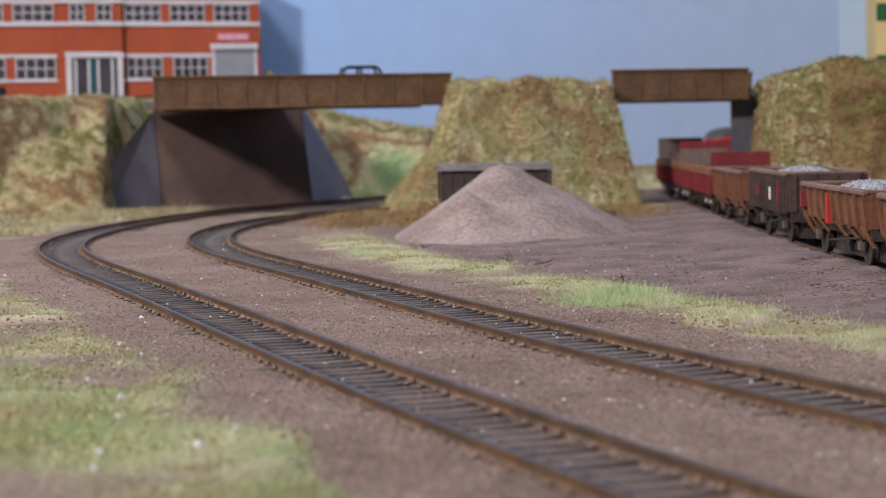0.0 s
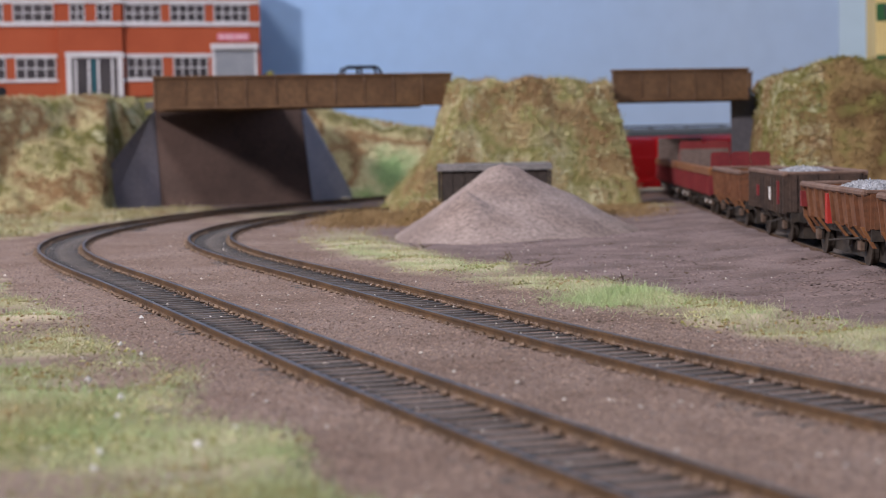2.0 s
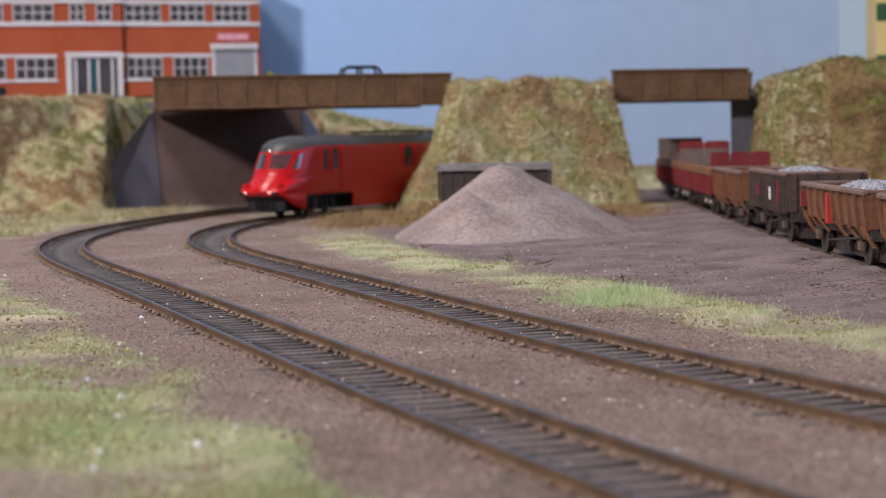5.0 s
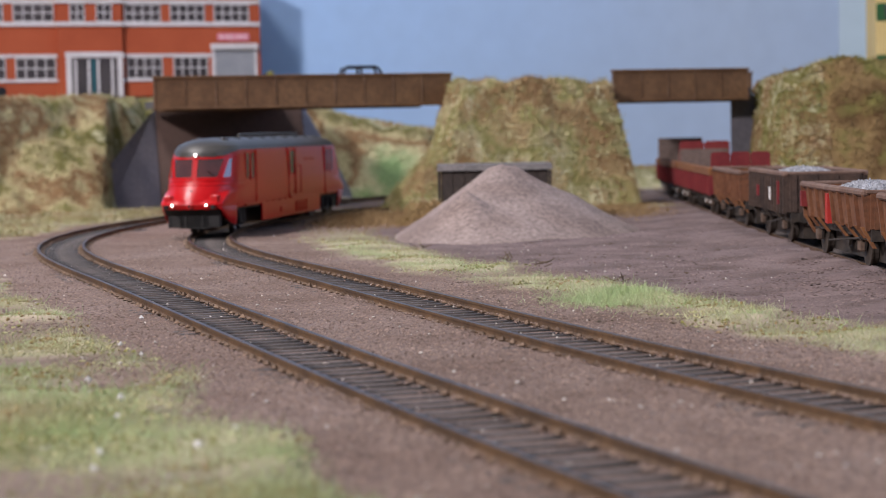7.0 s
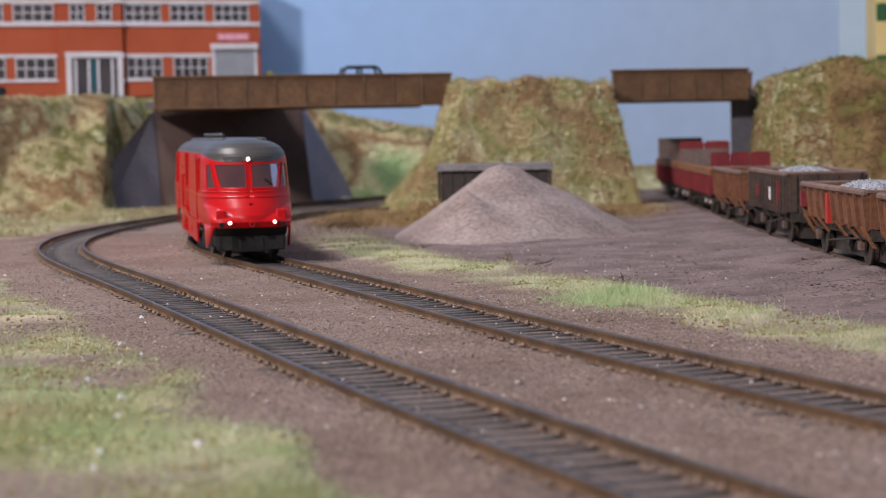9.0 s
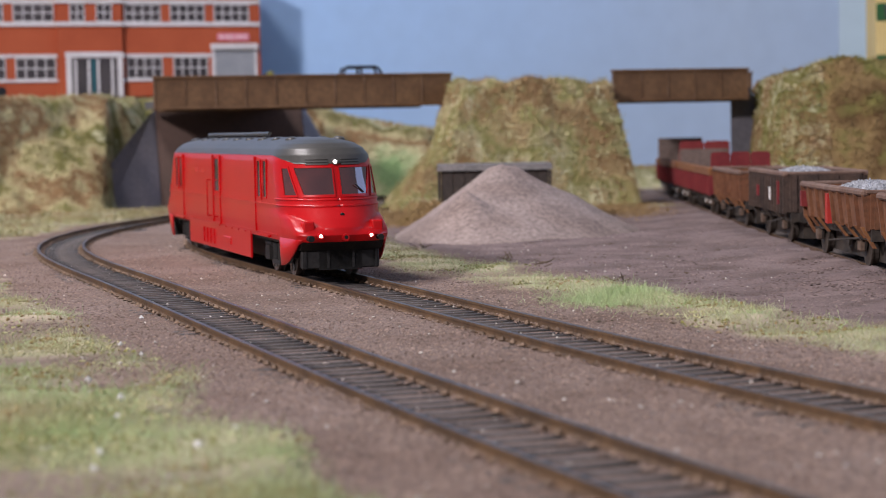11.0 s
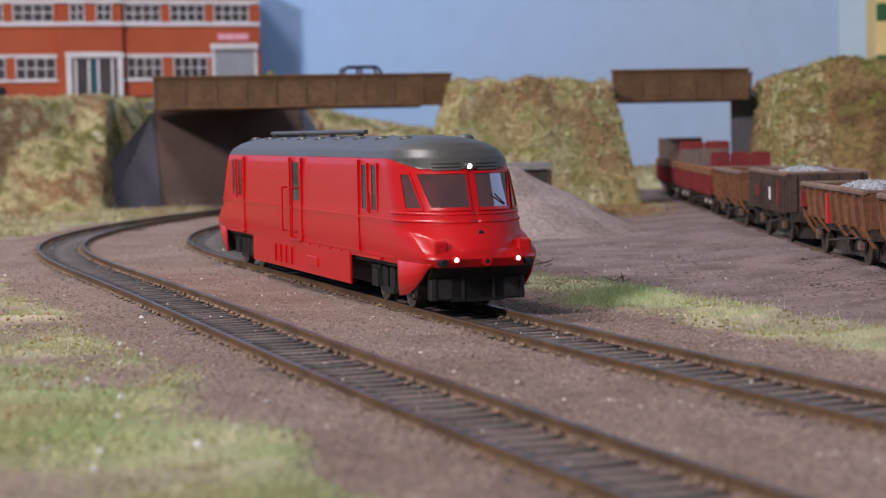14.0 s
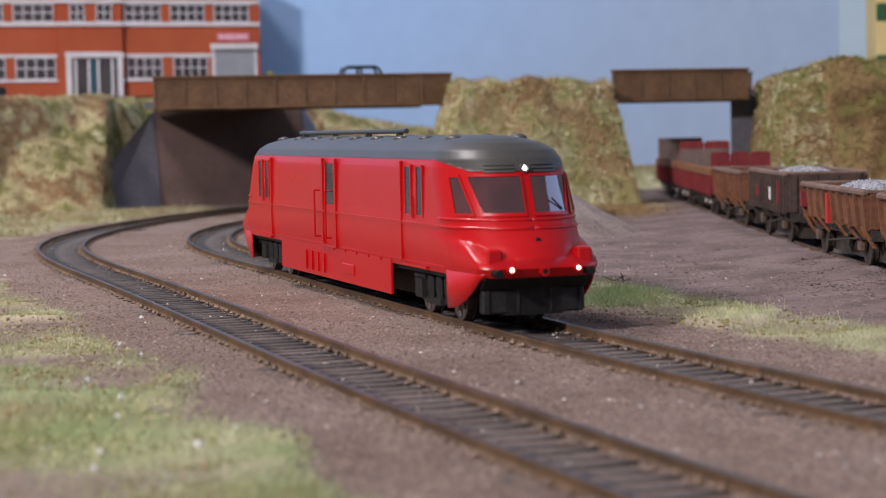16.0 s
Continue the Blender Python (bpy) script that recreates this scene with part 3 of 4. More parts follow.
bank("grass_mound", "steep-sided grassy mound of ochre and pale green flock between the bridges", steps((-45, 130, 2.0)), steps((1030, 1135, 2.0)), 0.5, 51, 50000, MOUND_FLOCK)
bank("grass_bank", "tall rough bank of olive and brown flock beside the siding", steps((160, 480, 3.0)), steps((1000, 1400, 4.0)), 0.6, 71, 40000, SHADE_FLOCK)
far = bmesh.new()
part("roadside_verge", prism([(-330, 1345), (-120, 1425), (-95, 1400), (-95, 1480), (-330, 1400)], "z", 58, 67.6, far), EARTH)
tagged(bpy.data.objects["roadside_verge"], "flat verge in front of the factory", "verge", kind="structure")

# ---- factory ----


def factory():
    ang = 20.9
    thing = empty("factory", mpose(-302, 1365, 68.8, ang))
    tagged(thing, "two-storey orange brick factory with white bands and gridded windows", "building")

    def u(px):
        return px * 0.4085

    part("wall", block(-60, 187.2, 0, 27, 0, 80), BRICK, thing, "painted orange-red brick wall", bevel=0.3)
    part("entrance_bay", block(u(104), u(213), -3.5, -0.02, 0, 80), BRICK, thing)
    part("roof", block(-60.5, 187.6, -0.5, 27.5, 80, 83), FELT, thing)
    for z0, z1, x0, x1, y0 in ((10.6, 12.6, -60, u(104), -1.0), (10.6, 12.6, u(213), u(372), -1.0), (27.5, 29.7, -60, u(104), -1.0), (27.5, 29.7, u(213), u(372), -1.0),
                               (48.8, 51.8, -60, u(104), -1.2), (48.8, 51.8, u(104) - 1, u(213) + 1, -4.8), (48.8, 51.8, u(213), u(458), -1.2),
                               (64.4, 67.2, -60, u(104), -1.2), (64.4, 67.2, u(104) - 1, u(213) + 1, -4.8), (64.4, 67.2, u(213), u(458), -1.2)):
        part("band", block(x0, x1, y0, y0 + 0.95, z0, z1), WHITE, thing, "white rendered band", bevel=0.15)

    def window(x0, x1, z0, z1, cols, y):
        w = part("window", block(x0, x1, y - 0.25, y - 0.05, z0, z1), PANE, thing)
        wide, high = (x1 - x0) / cols, (z1 - z0) / 2
        for i in range(cols + 1):
            part("glazing_bar", block(x0 + i * wide - 0.35, x0 + i * wide + 0.35, y - 0.9, y - 0.27, z0, z1), WHITE, w)
        for j in range(3):
            part("glazing_bar", block(x0, x1, y - 0.8, y - 0.3, z0 + j * high - 0.35, z0 + j * high + 0.35), WHITE, w)

    for a, b in ((-130, -70), (-48, 16), (34, 100), (222, 282), (303, 362)):
        window(u(a), u(b), 12.8, 27.1, 4, 0)
    for a, b, n in ((-130, -70, 4), (-48, 14, 4), (32, 98, 4), (220, 281, 4), (299, 358, 4), (376, 437, 4)):
        window(u(a), u(b), 52.2, 64.0, n, 0)
    for a, b in ((125, 149), (170, 195)):
        window(u(a), u(b), 52.2, 64.0, 2, -3.5)
    door = part("entrance", block(u(124), u(204), -4.4, -3.6, 0, 27), PANE, thing, "glazed double entrance door")
    for a, b in ((116, 125), (203, 212)):
        part("door_post", block(u(a), u(b), -5.2, -4.0, 0, 30), WHITE, door)
    part("lintel", block(u(115), u(213), -5.4, -4.0, 27.2, 31), WHITE, door)
    for a, b in ((130, 134), (152, 156), (168, 172), (192, 196)):
        part("door_frame", block(u(a), u(b), -4.9, -4.45, 1, 26), WHITE, door)
    part("door_leaf", block(u(159), u(166), -5.0, -4.45, 0, 26), TEAL, door, "teal door edge")
    sh = part("roller_shutter", block(u(376), u(446), -0.5, -0.04, 0, 32.4), SHUTTER, thing, "grey roller shutter")
    for i in range(15):
        part("shutter_slat", block(u(376), u(446), -0.75, -0.52, 0.4 + i * 2.1, 2.1 + i * 2.1), SHUTTER, sh)
    part("shutter_hood", block(u(368), u(452), -3.2, -0.05, 32.4, 36.6), WHITE, thing, "white shutter hood", bevel=0.3)
    part("shutter_jamb", block(u(370), u(376), -1.0, -0.05, 0, 32.4), WHITE, thing)
    part("shutter_jamb", block(u(446), u(451), -1.0, -0.05, 0, 32.4), WHITE, thing)
    sg = part("sign", block(u(381), u(437), -0.9, -0.05, 38.8, 44.0), SIGN_PINK, thing, "small pink name board")
    for i, (a, b) in enumerate(((385, 389), (391, 394), (396, 401), (403, 408), (414, 418), (420, 425), (427, 432))):
        part("lettering_bar", block(u(a), u(b), -1.05, -0.92, 40.4, 42.6), SIGN_PALE, sg)


factory()


def yellow_building():
    thing = empty("office_block", mpose(296, 1360, 66, -6))
    tagged(thing, "cream-yellow building with green window bands", "building")
    part("wall", block(0, 110, 0, 60, 0, 80), YELLOW, thing, bevel=0.3)
    for z0, z1 in ((2, 20), (43, 55)):
        w = part("window", block(0.4, 110.3, -0.6, -0.05, z0, z1), GREEN_TRIM, thing, "green framed window band")
        for i in range(6):
            part("pane", block(6 + i * 17, 20 + i * 17, -0.9, -0.62, z0 + 1.5, z1 - 1.5), PANE, w)


yellow_building()


def car(label, x, y, z, ang, paint):
    """Small saloon: body, glasshouse, pillars, wheels."""
    thing = empty("parked_car", mpose(x, y, z, ang))
    tagged(thing, label, "car")
    part("body", prism([(-26, 2.2), (26, 2.2), (27, 5), (26, 8), (14, 9.4), (-15, 9.6), (-26, 8.6), (-27.5, 5)], "y", -10, 10), paint, thing, bevel=0.8)
    part("roof", prism([(-11.2, 15.2), (-9.5, 16.6), (6, 16.6), (7.9, 15.2)], "y", -8.2, 8.2), paint, thing)
    for yy in (-8.4, 8.4):
        for a, b in (((-13, 9.4), (-10.6, 15.8)), ((-2, 9.5), (-2, 16)), ((10.5, 9.3), (7.3, 15.6))):
            part("pillar", rod((a[0], yy, a[1]), (b[0], yy * 0.95, b[1]), 0.75), paint, thing)
    for xx in (-17, 17):
        for yy in (-9.5, 9.5):
            part("wheel", rod((xx, yy - 1, 3.9), (xx, yy + 1, 3.9), 3.9, sides=16), BLACK, thing)
    return thing


car("dark saloon car parked on the road bridge", -42.5, 1116, 61, 10, CAR_DARK)
car("dark blue car parked beside the factory", -317, 1335, 67.5, 20, CAR_DARK)

bush = crumbs("shrub", np.array([(-121, 1440, 72), (-117, 1442, 74), (-113, 1444, 75), (-124, 1439, 76), (-119, 1441, 80), (-109, 1446, 73), (-104, 1448, 71), (-115, 1443, 79), (-122, 1440, 83), (-111, 1445, 78)], float), 3.4, SHADE_GREEN, 91, 0.6)
tagged(bush, "low dark green shrub beside the factory", "shrub")
bush["kind"] = "thing"

# ---- heap and bunker ----


def heap():
    n, m = 54, 96
    r = np.linspace(0, 1, n)[:, None]
    a = np.linspace(0, 2 * math.pi, m)[None]
    reach = 50 + 4 * np.sin(a * 2 + 0.6) + 3 * np.sin(a * 3 + 2)
    stretch = np.where(np.cos(a) > 0, 1.12, 0.98)
    x = 25.5 + r * reach * np.cos(a) * stretch
    y = 838 + r * reach * np.sin(a) * 1.85
    base = np.clip(1 - r, 0, 1)
    z = -4.4 + 33.2 * (0.86 * base + 0.14 * base ** 2) - 2.2 * np.exp(-(r / 0.07) ** 2) + 2.6 * r * (1 - r) * np.sin(a * 5 + 1.2) * 0.6
    z = z + 0.9 * smooth_noise(x, y, 14, 41) * (1 - base ** 6) + 0.35 * smooth_noise(x, y, 4, 42)
    # a second, lower tip of material on the near flank
    z = np.maximum(z, (22.0 - 0.74 * np.hypot((x - 10) * 0.95, (y - 797) * 0.55) + 0.5 * smooth_noise(x, y, 8, 43)) * np.clip(1.25 - r ** 3 * 1.3, 0, 1) - 5.0)
    thing = new("sand_mound", grid_mesh("sand_mound", np.stack([x, y, z], -1), HEAP))
    tagged(thing, "conical heap of pinkish-brown sand in front of a bunker", "heap")
    return thing


heap()


def bunker():
    thing = empty("storage_bunker", mpose(24.2, 935, -6.0, 0))
    tagged(thing, "dark timber storage shed with a flat grey felt roof", "shed")
    part("body", block(-24.5, 25, -14, 18, 0, 28), BUNKER, thing, "dark brown planked walls", bevel=0.3)
    for i in range(9):
        part("plank", block(-24.3 + i * 5.5, -19.3 + i * 5.5, -14.6, -14.1, 0, 27.6), BUNKER, thing)
    part("roof", prism([(-26.5, 28.2), (27, 28.2), (26.6, 31), (-26, 31)], "y", -17, 20), FELT, thing, "grey felt roof", bevel=0.5)
    part("post", block(-26, -24.7, -15.6, -14.4, 0, 28), BUNKER, thing)
    part("post", block(25.1, 26.4, -15.6, -14.4, 0, 28), BUNKER, thing)


bunker()

# ---- wagons ----


def wheel_mesh(r, thick=2.2, sides=20):
    bm = bmesh.new()
    h = thick / 2
    last = None
    for q, d in ((0.12, -h - 0.3), (0.3, -h - 0.3), (0.32, -h + 0.4), (0.78, -h + 0.4), (0.82, -h), (1.0, -h), (1.0, h * 0.4), (1.08, h * 0.5), (1.08, h), (0.12, h)):
        ring = [bm.verts.new((r * q * math.cos(k * 6.2832 / sides), d, r * q * math.sin(k * 6.2832 / sides))) for k in range(sides)]
        for k in range(sides):
            if last:
                bm.faces.new((last[k], last[(k + 1) % sides], ring[(k + 1) % sides], ring[k]))
        if not last:
            bm.faces.new(ring)
        last = ring
    bm.faces.new(last[::-1])
    return mesh_of("wheel", bm, UNDER)


WHEEL = wheel_mesh(5.6)


def wagon(label, centre, length, z0, z1, paint, rim, ribs, load=None, patches=(), ends=None, bogies=False, half=13.6, flare=0.0):
    """Open four-wheel or bogie wagon standing on the siding."""
    s = centre - 380
    x, y, h = SIDING.at(s)
    thing = empty("goods_wagon", mpose(x, y, 0, math.degrees(h) - 90))
    tagged(thing, label, "wagon", group="wagons on the siding")
    L = length / 2
    # along y: length; across x
    for sx in (-1, 1):
        xx = [sx * (half - 1.3 - flare), sx * (half - flare)]
        side = prism([(xx[0], z0), (xx[1], z0), (sx * half, z1), (sx * (half - 1.3), z1)], "y", -L, L)
        part("side", side, paint, thing, bevel=0.12)
        part("top_rim", block(sx * half - 1.0, sx * half + 1.1, -L - 0.4, L + 0.4, z1 - 1.0, z1 + 0.9), rim, thing, bevel=0.55)
        if rim is WAG_RUST:
            part("rust_band", block(sx * half - 1.05, sx * half + 1.05, -L, L, z1 - 2.6, z1 - 0.5), rim, thing, "orange rusted top band")
        for i in range(ribs + 1):
            v = -L + 0.8 + (length - 1.6) * i / ribs
            f = flare
            rib = prism([(sx * (half - f - 0.05), z0 - 0.5), (sx * (half - f + 1.0), z0 - 0.5), (sx * (half + 0.9), z1 - 0.5), (sx * (half - 0.05), z1 - 0.5)], "y", v - 0.55, v + 0.55)
            part("rib", rib, paint, thing)
        part("solebar", block(sx * 9.6 - 0.8, sx * 9.6 + 0.8, -L + 1, L - 1, z0 - 3.2, z0 - 0.2), UNDER, thing)
    for sy in (-1, 1):
        part("end", block(-half + 1.3, half - 1.3, sy * L - 0.7, sy * L + 0.7, z0, z1), paint, thing, bevel=0.12)
        part("top_rim", block(-half, half, sy * L - 0.9, sy * L + 0.9, z1 - 0.3, z1 + 0.8), rim, thing, bevel=0.3)
        for k in range(4):
            xx = -half + 3 + k * (2 * half - 6) / 3
            part("end_rib", block(xx - 0.7, xx + 0.7, sy * (L + 0.75) - 0.6, sy * (L + 0.75) + 0.6, z0, z1 - 0.6), paint, thing)
        part("buffer_beam", block(-12, 12, sy * (L - 0.2) - 1, sy * (L - 0.2) + 1, z0 - 3.4, z0 - 0.05), UNDER, thing)
        for xx in (-8, 8):
            b = rod((xx, sy * (L + 0.6), z0 - 1.6), (xx, sy * (L + 3.6), z0 - 1.6), 0.8)
            rod((xx, sy * (L + 3.4), z0 - 1.6), (xx, sy * (L + 4.2), z0 - 1.6), 2.0, b, 14)
            part("buffer", b, UNDER, thing)
    # Added dark block: stands in for the shade between the wheels.
    part("chassis", block(-7.2, 7.2, -L + 3, L - 3, 1.2, z0 - 0.3), UNDER, thing)
    part("floor", block(-half + 1.2, half - 1.2, -L + 0.8, L - 0.8, z0, z0 + 1.2), WAG_BED, thing)
    if ends:
        for sy, top, mt, lobes in ends:
            if lobes:
                for k in range(lobes):
                    w = 2 * half / lobes
                    a = -half + k * w
                    pts = [(a + 0.15, z1 - 3), (a + w - 0.15, z1 - 3), (a + w - 0.15, top - 1.2), (a + w - 1.2, top), (a + 1.2, top), (a + 0.15, top - 1.2)]
                    part("end_panel", prism(pts, "y", sy * (L - 2.4) - 0.6, sy * (L - 2.4) + 0.6), mt, thing, bevel=0.2)
            else:
                part("end_panel", block(-half + 0.4, half - 0.4, sy * (L - 2.4) - 0.7, sy * (L - 2.4) + 0.7, z1 - 4, top), mt, thing, bevel=0.2)
    places = (-L + 16, L - 16) if not bogies else (-L + 16, -L + 36, L - 36, L - 16)
    for v in places:
        for sx in (-1, 1):
            w = new("wheel", WHEEL)
            w.parent, w.matrix_basis = thing, mpose(sx * 8.6, v, 5.6, 90)
            g = prism([(v - 3.6, z0 - 3), (v + 3.6, z0 - 3), (v + 1.6, 4.2), (v - 1.6, 4.2)], "x", sx * 10.6 - 0.35, sx * 10.6 + 0.35)
            part("axle_guard", g, UNDER, thing)
            part("axle_box", block(sx * 11.4 - 0.9, sx * 11.4 + 0.9, v - 1.8, v + 1.8, 4.0, 7.4), AXLEBOX, thing, bevel=0.4)
            part("leaf_spring", prism([(v - 6.5, z0 - 3.4), (v + 6.5, z0 - 3.4), (v + 3, 8.0), (v - 3, 8.0)], "x", sx * 11.2 - 0.6, sx * 11.2 + 0.6), UNDER, thing)
        if bogies:
            for sx in (-1, 1):
                part("hub_cap", rod((sx * 12.2, v, 5.6), (sx * 12.7, v, 5.6), 1.0, sides=10), PATCH_WHITE, thing, "pale hub cap")
        part("axle", rod((-9, v, 5.6), (9, v, 5.6), 0.8), UNDER, thing)
    for sx in (-1, 1):
        part("brake_lever", rod((sx * 12.6, -L + 12, 8.0), (sx * 12.6, L * 0.2, 5.0), 0.32), UNDER, thing)
        part("brake_rigging", prism([(-7, z0 - 3), (7, z0 - 3), (3, 4), (-3, 4)], "x", sx * 8.9 - 0.4, sx * 8.9 + 0.4), UNDER, thing)
        for v in ((-L + 4, -L + 13, -L + 26, -6, L - 26, L - 13, L - 4) if paint is WAG_TAN else (-L + 4, -L + 27, L - 27, L - 4)):
            strut = prism([(sx * (half - 0.3), z0 + 0.5), (sx * (half + 0.7), z0 + 0.5), (sx * 10.8, 5.5 if abs(v) > L - 8 else z0 - 4), (sx * 9.8, 5.5 if abs(v) > L - 8 else z0 - 4)], "y", v - 0.8, v + 0.8)
            part("side_strut", strut, WAG_RUST if paint is WAG_TAN else UNDER, thing)
    for v0, v1, za, zb, mt in patches:
        part("painted_patch", block(-half - 1.15, -half + flare - 0.1, v0, v1, za, zb), mt, thing, "bright painted panel")
    if load:
        rs = np.random.RandomState(int(centre))
        n = 2600
        a, b = rs.uniform(-half + 2, half - 2, n), rs.uniform(-L + 3, L - 3, n)
        top = z1 - 2.8 + load * np.clip(1 - (a / (half * 0.85)) ** 2, 0, 1) * np.clip(1.15 - (b / (L * 0.75)) ** 2, 0, 1)
        bed = part("load_bed", block(-half + 1.5, half - 1.5, -L + 1, L - 1, z0 + 1.3, z1 - 3.2), GRIT, thing)
        crumbs("gravel_load", np.stack([a, b, top], -1), 0.62 * (0.7 + 0.6 * rs.rand(n)), GRIT, 9, 0.4, thing)
        # mound under the stones
        bm = bmesh.new()
        r = bmesh.ops.create_uvsphere(bm, u_segments=20, v_segments=10, radius=1)
        bmesh.ops.transform(bm, matrix=Matrix.Translation((0, 0, z1 - 3.3)) @ Matrix.Diagonal((half * 0.82, L * 0.78, load, 1)), verts=r["verts"])
        part("load_core", bm, GRIT, thing, smooth=True)
    return thing


wagon("weathered tan open wagon with rusty struts in a siding", 488, 96, 11, 21.0, WAG_TAN, WAG_RIM, 8, 3.6, flare=1.2)
wagon("weathered tan open wagon heaped with grey ballast", 602, 96, 11, 21.2, WAG_TAN, WAG_RIM, 8, 4.2, ((1, 4.6, 10.5, 19.5, PATCH_RED), (44.5, 47, 14, 19, WAG_RED)), flare=1.2)
wagon("dark brown ribbed hopper wagon filled with grey ballast", 724, 82, 10.5, 23.6, WAG_DARK, WAG_RIM, 12, 3.8, ((-30, -28, 13, 21, WAG_RED), (-13.5, -10, 14, 18.5, PATCH_WHITE), (17.5, 20, 14.5, 18.5, WAG_RED)))
wagon("rusty tan ribbed hopper wagon, empty", 843, 96, 10.5, 21.6, WAG_TAN, WAG_RIM, 9, None, flare=0.8)
wagon("maroon bogie wagon with rusty orange rim and scalloped red end", 990, 170, 9.5, 20.8, WAG_RED, WAG_RUST, 14, None, (), ((-1, 28.6, WAG_RED, 3), (1, 28.4, WAG_BED, 0), (1, 32.5, WAG_RED, 2)), True)
wagon("maroon bogie wagon with a tall brown end board", 1148, 124, 9.5, 20.8, WAG_RED, WAG_RUST, 10, None, (), ((1, 33.6, WAG_BED, 0), (-1, 26.0, WAG_BED, 0)), True)

# ---- railcar ----
LEVEL = (10.6, 12.5, 14.5, 17.0, 20.5, 23.0, 31.0, 33.0, 34.6, 36.4, 37.9, 38.9, 39.5, 39.75)
WIDTH = (14.1, 14.4, 14.6, 14.7, 14.7, 14.55, 14.4, 14.25, 13.9, 12.8, 10.8, 8.2, 5.0, 1.2)
FRONT = (116.5, 118.4, 118.0, 116.0, 112.6, 110.8, 107.6, 106.4, 105.2, 103.0, 100.0, 96.1, 90.6, 83.6)
STRAIGHT = (94, 94, 94, 94.5, 95, 94, 88.5, 88, 87.5, 86, 83, 77, 71, 67)
BLUFF = (2.05, 2.05, 2.05, 2.05, 2.05, 2.05, 2.05, 2.05, 2.1, 2.2, 2.2, 2.1, 2.0, 2.0)
HOOD_LEVEL = (10.6, 12.5, 13.4, 14.5, 17.0, 20.4)
HOOD = (116.5, 118.0, 117.6, 115.8, 110.6, 99.0)
FLANK = (17.0, 17.0, 16.5, 15.0, 11.0, 4.0)


def outline(t, z):
    """Plan of the shell at a level: the rounded nose and, below the waist, the two square-shouldered fenders beside it."""
    w, f, s, n = (np.interp(z, LEVEL, k) for k in (WIDTH, FRONT, STRAIGHT, BLUFF))
    c = max(math.cos(t), 0.0)
    if z >= 20.4:
        return s + (f - s) * math.sin(t) ** (2 / n), w * c ** (2 / n)
    u = c ** (2 / 3)
    x = s + (f - s) * max(1 - u ** n, 0.0) ** (1 / n)
    hood = np.interp(z, HOOD_LEVEL, HOOD)
    flank = np.interp(z, HOOD_LEVEL, FLANK)
    if u > 0.9:
        front = hood - 3 - (flank - 3) * ((u - 0.9) / 0.1) ** 1.5
    else:
        front = hood - 3 * (u / 0.9) ** 5
    return max(x, front), w * u


def skin(theta, z, out=0.0):
    """Point on the railcar's shell: theta 0 at the side, 90 at the nose, negative on the other side by mirroring."""
    t = radians(min(max(abs(theta), 0.0), 90.0))
    x, y = outline(t, z)
    if out:
        xa, ya = outline(max(t - 0.01, 0.0), z)
        xb, yb = outline(min(t + 0.01, math.pi / 2), z)
        nx, ny = ya - yb, xb - xa
        ln = math.hypot(nx, ny) or 1
        x, y = x + out * nx / ln, y + out * ny / ln
    return x, y


def shell(low, high, roof):
    """The part of the shell below or above the gutter line."""
    bm = bmesh.new()
    zs = sorted(set(list(LEVEL) + list(np.linspace(11, 39.4, 46))))
    angles = np.concatenate([[0, 0.7, 2, 4, 7, 10, 13], np.linspace(16, 90, 30)])
    runs = np.linspace(-1, 1, 13)
    rings = []
    for z in zs:
        pts = []
        for t in angles:
            pts.append(skin(t, z))
        quarter = pts
        s0 = quarter[0][0]
        ring = [(x, -y) for x, y in quarter] + [(x, y) for x, y in quarter[-2::-1]]
        ring += [(s0 * r, quarter[0][1]) for r in runs[-2:0:-1]]
        ring += [(-x, y) for x, y in quarter] + [(-x, -y) for x, y in quarter[-2::-1]]
        ring += [(s0 * r, -quarter[0][1]) for r in runs[1:-1]]
        rings.append([(x, y, z) for x, y in ring])

    def gutter(x):
        return 34.7 - 2.5 * min(max((abs(x) - 88) / 14, 0), 1) ** 1.5

    vs = {}

    def vert(p):
        k = (round(p[0], 4), round(p[1], 4), round(p[2], 4))
        if k not in vs:
            vs[k] = bm.verts.new(p)
        return vs[k]

    for a, b in zip(rings[:-1], rings[1:]):
        for i in range(len(a)):
            j = (i + 1) % len(a)
            quad = [a[i], a[j], b[j], b[i]]
            g = [gutter(p[0]) for p in quad]
            if roof:
                quad = [(p[0], p[1], max(p[2], k)) for p, k in zip(quad, g)]
                if max(p[2] - k for p, k in zip(quad, g)) < 0.02:
                    continue
            else:
                quad = [(p[0], p[1], min(p[2], k)) for p, k in zip(quad, g)]
                if quad[2][2] - quad[1][2] < 0.01 and quad[3][2] - quad[0][2] < 0.01:
                    continue
            f = []
            for p in quad:
                v = vert(p)
                if v not in f:
                    f.append(v)
            if len(f) > 2:
                try:
                    bm.faces.new(f)
                except ValueError:
                    pass
    if roof:
        top = [vert(p) for p in rings[-1]]
        try:
            bm.faces.new(top)
        except ValueError:
            pass
    return bm


def patch(t0, t1, z0, z1, out, flip, end, slope0=0.0, slope1=0.0, thick=0.0, bm=None, nz=5, nt=12):
    """A panel lying on the nose. flip: 1 left, -1 right; end: 1 front, -1 rear. slopes lean the upright edges."""
    bm = bm or bmesh.new()
    rows = []
    for j in range(nz):
        z = z0 + (z1 - z0) * j / (nz - 1)
        k = j / (nz - 1)
        row = []
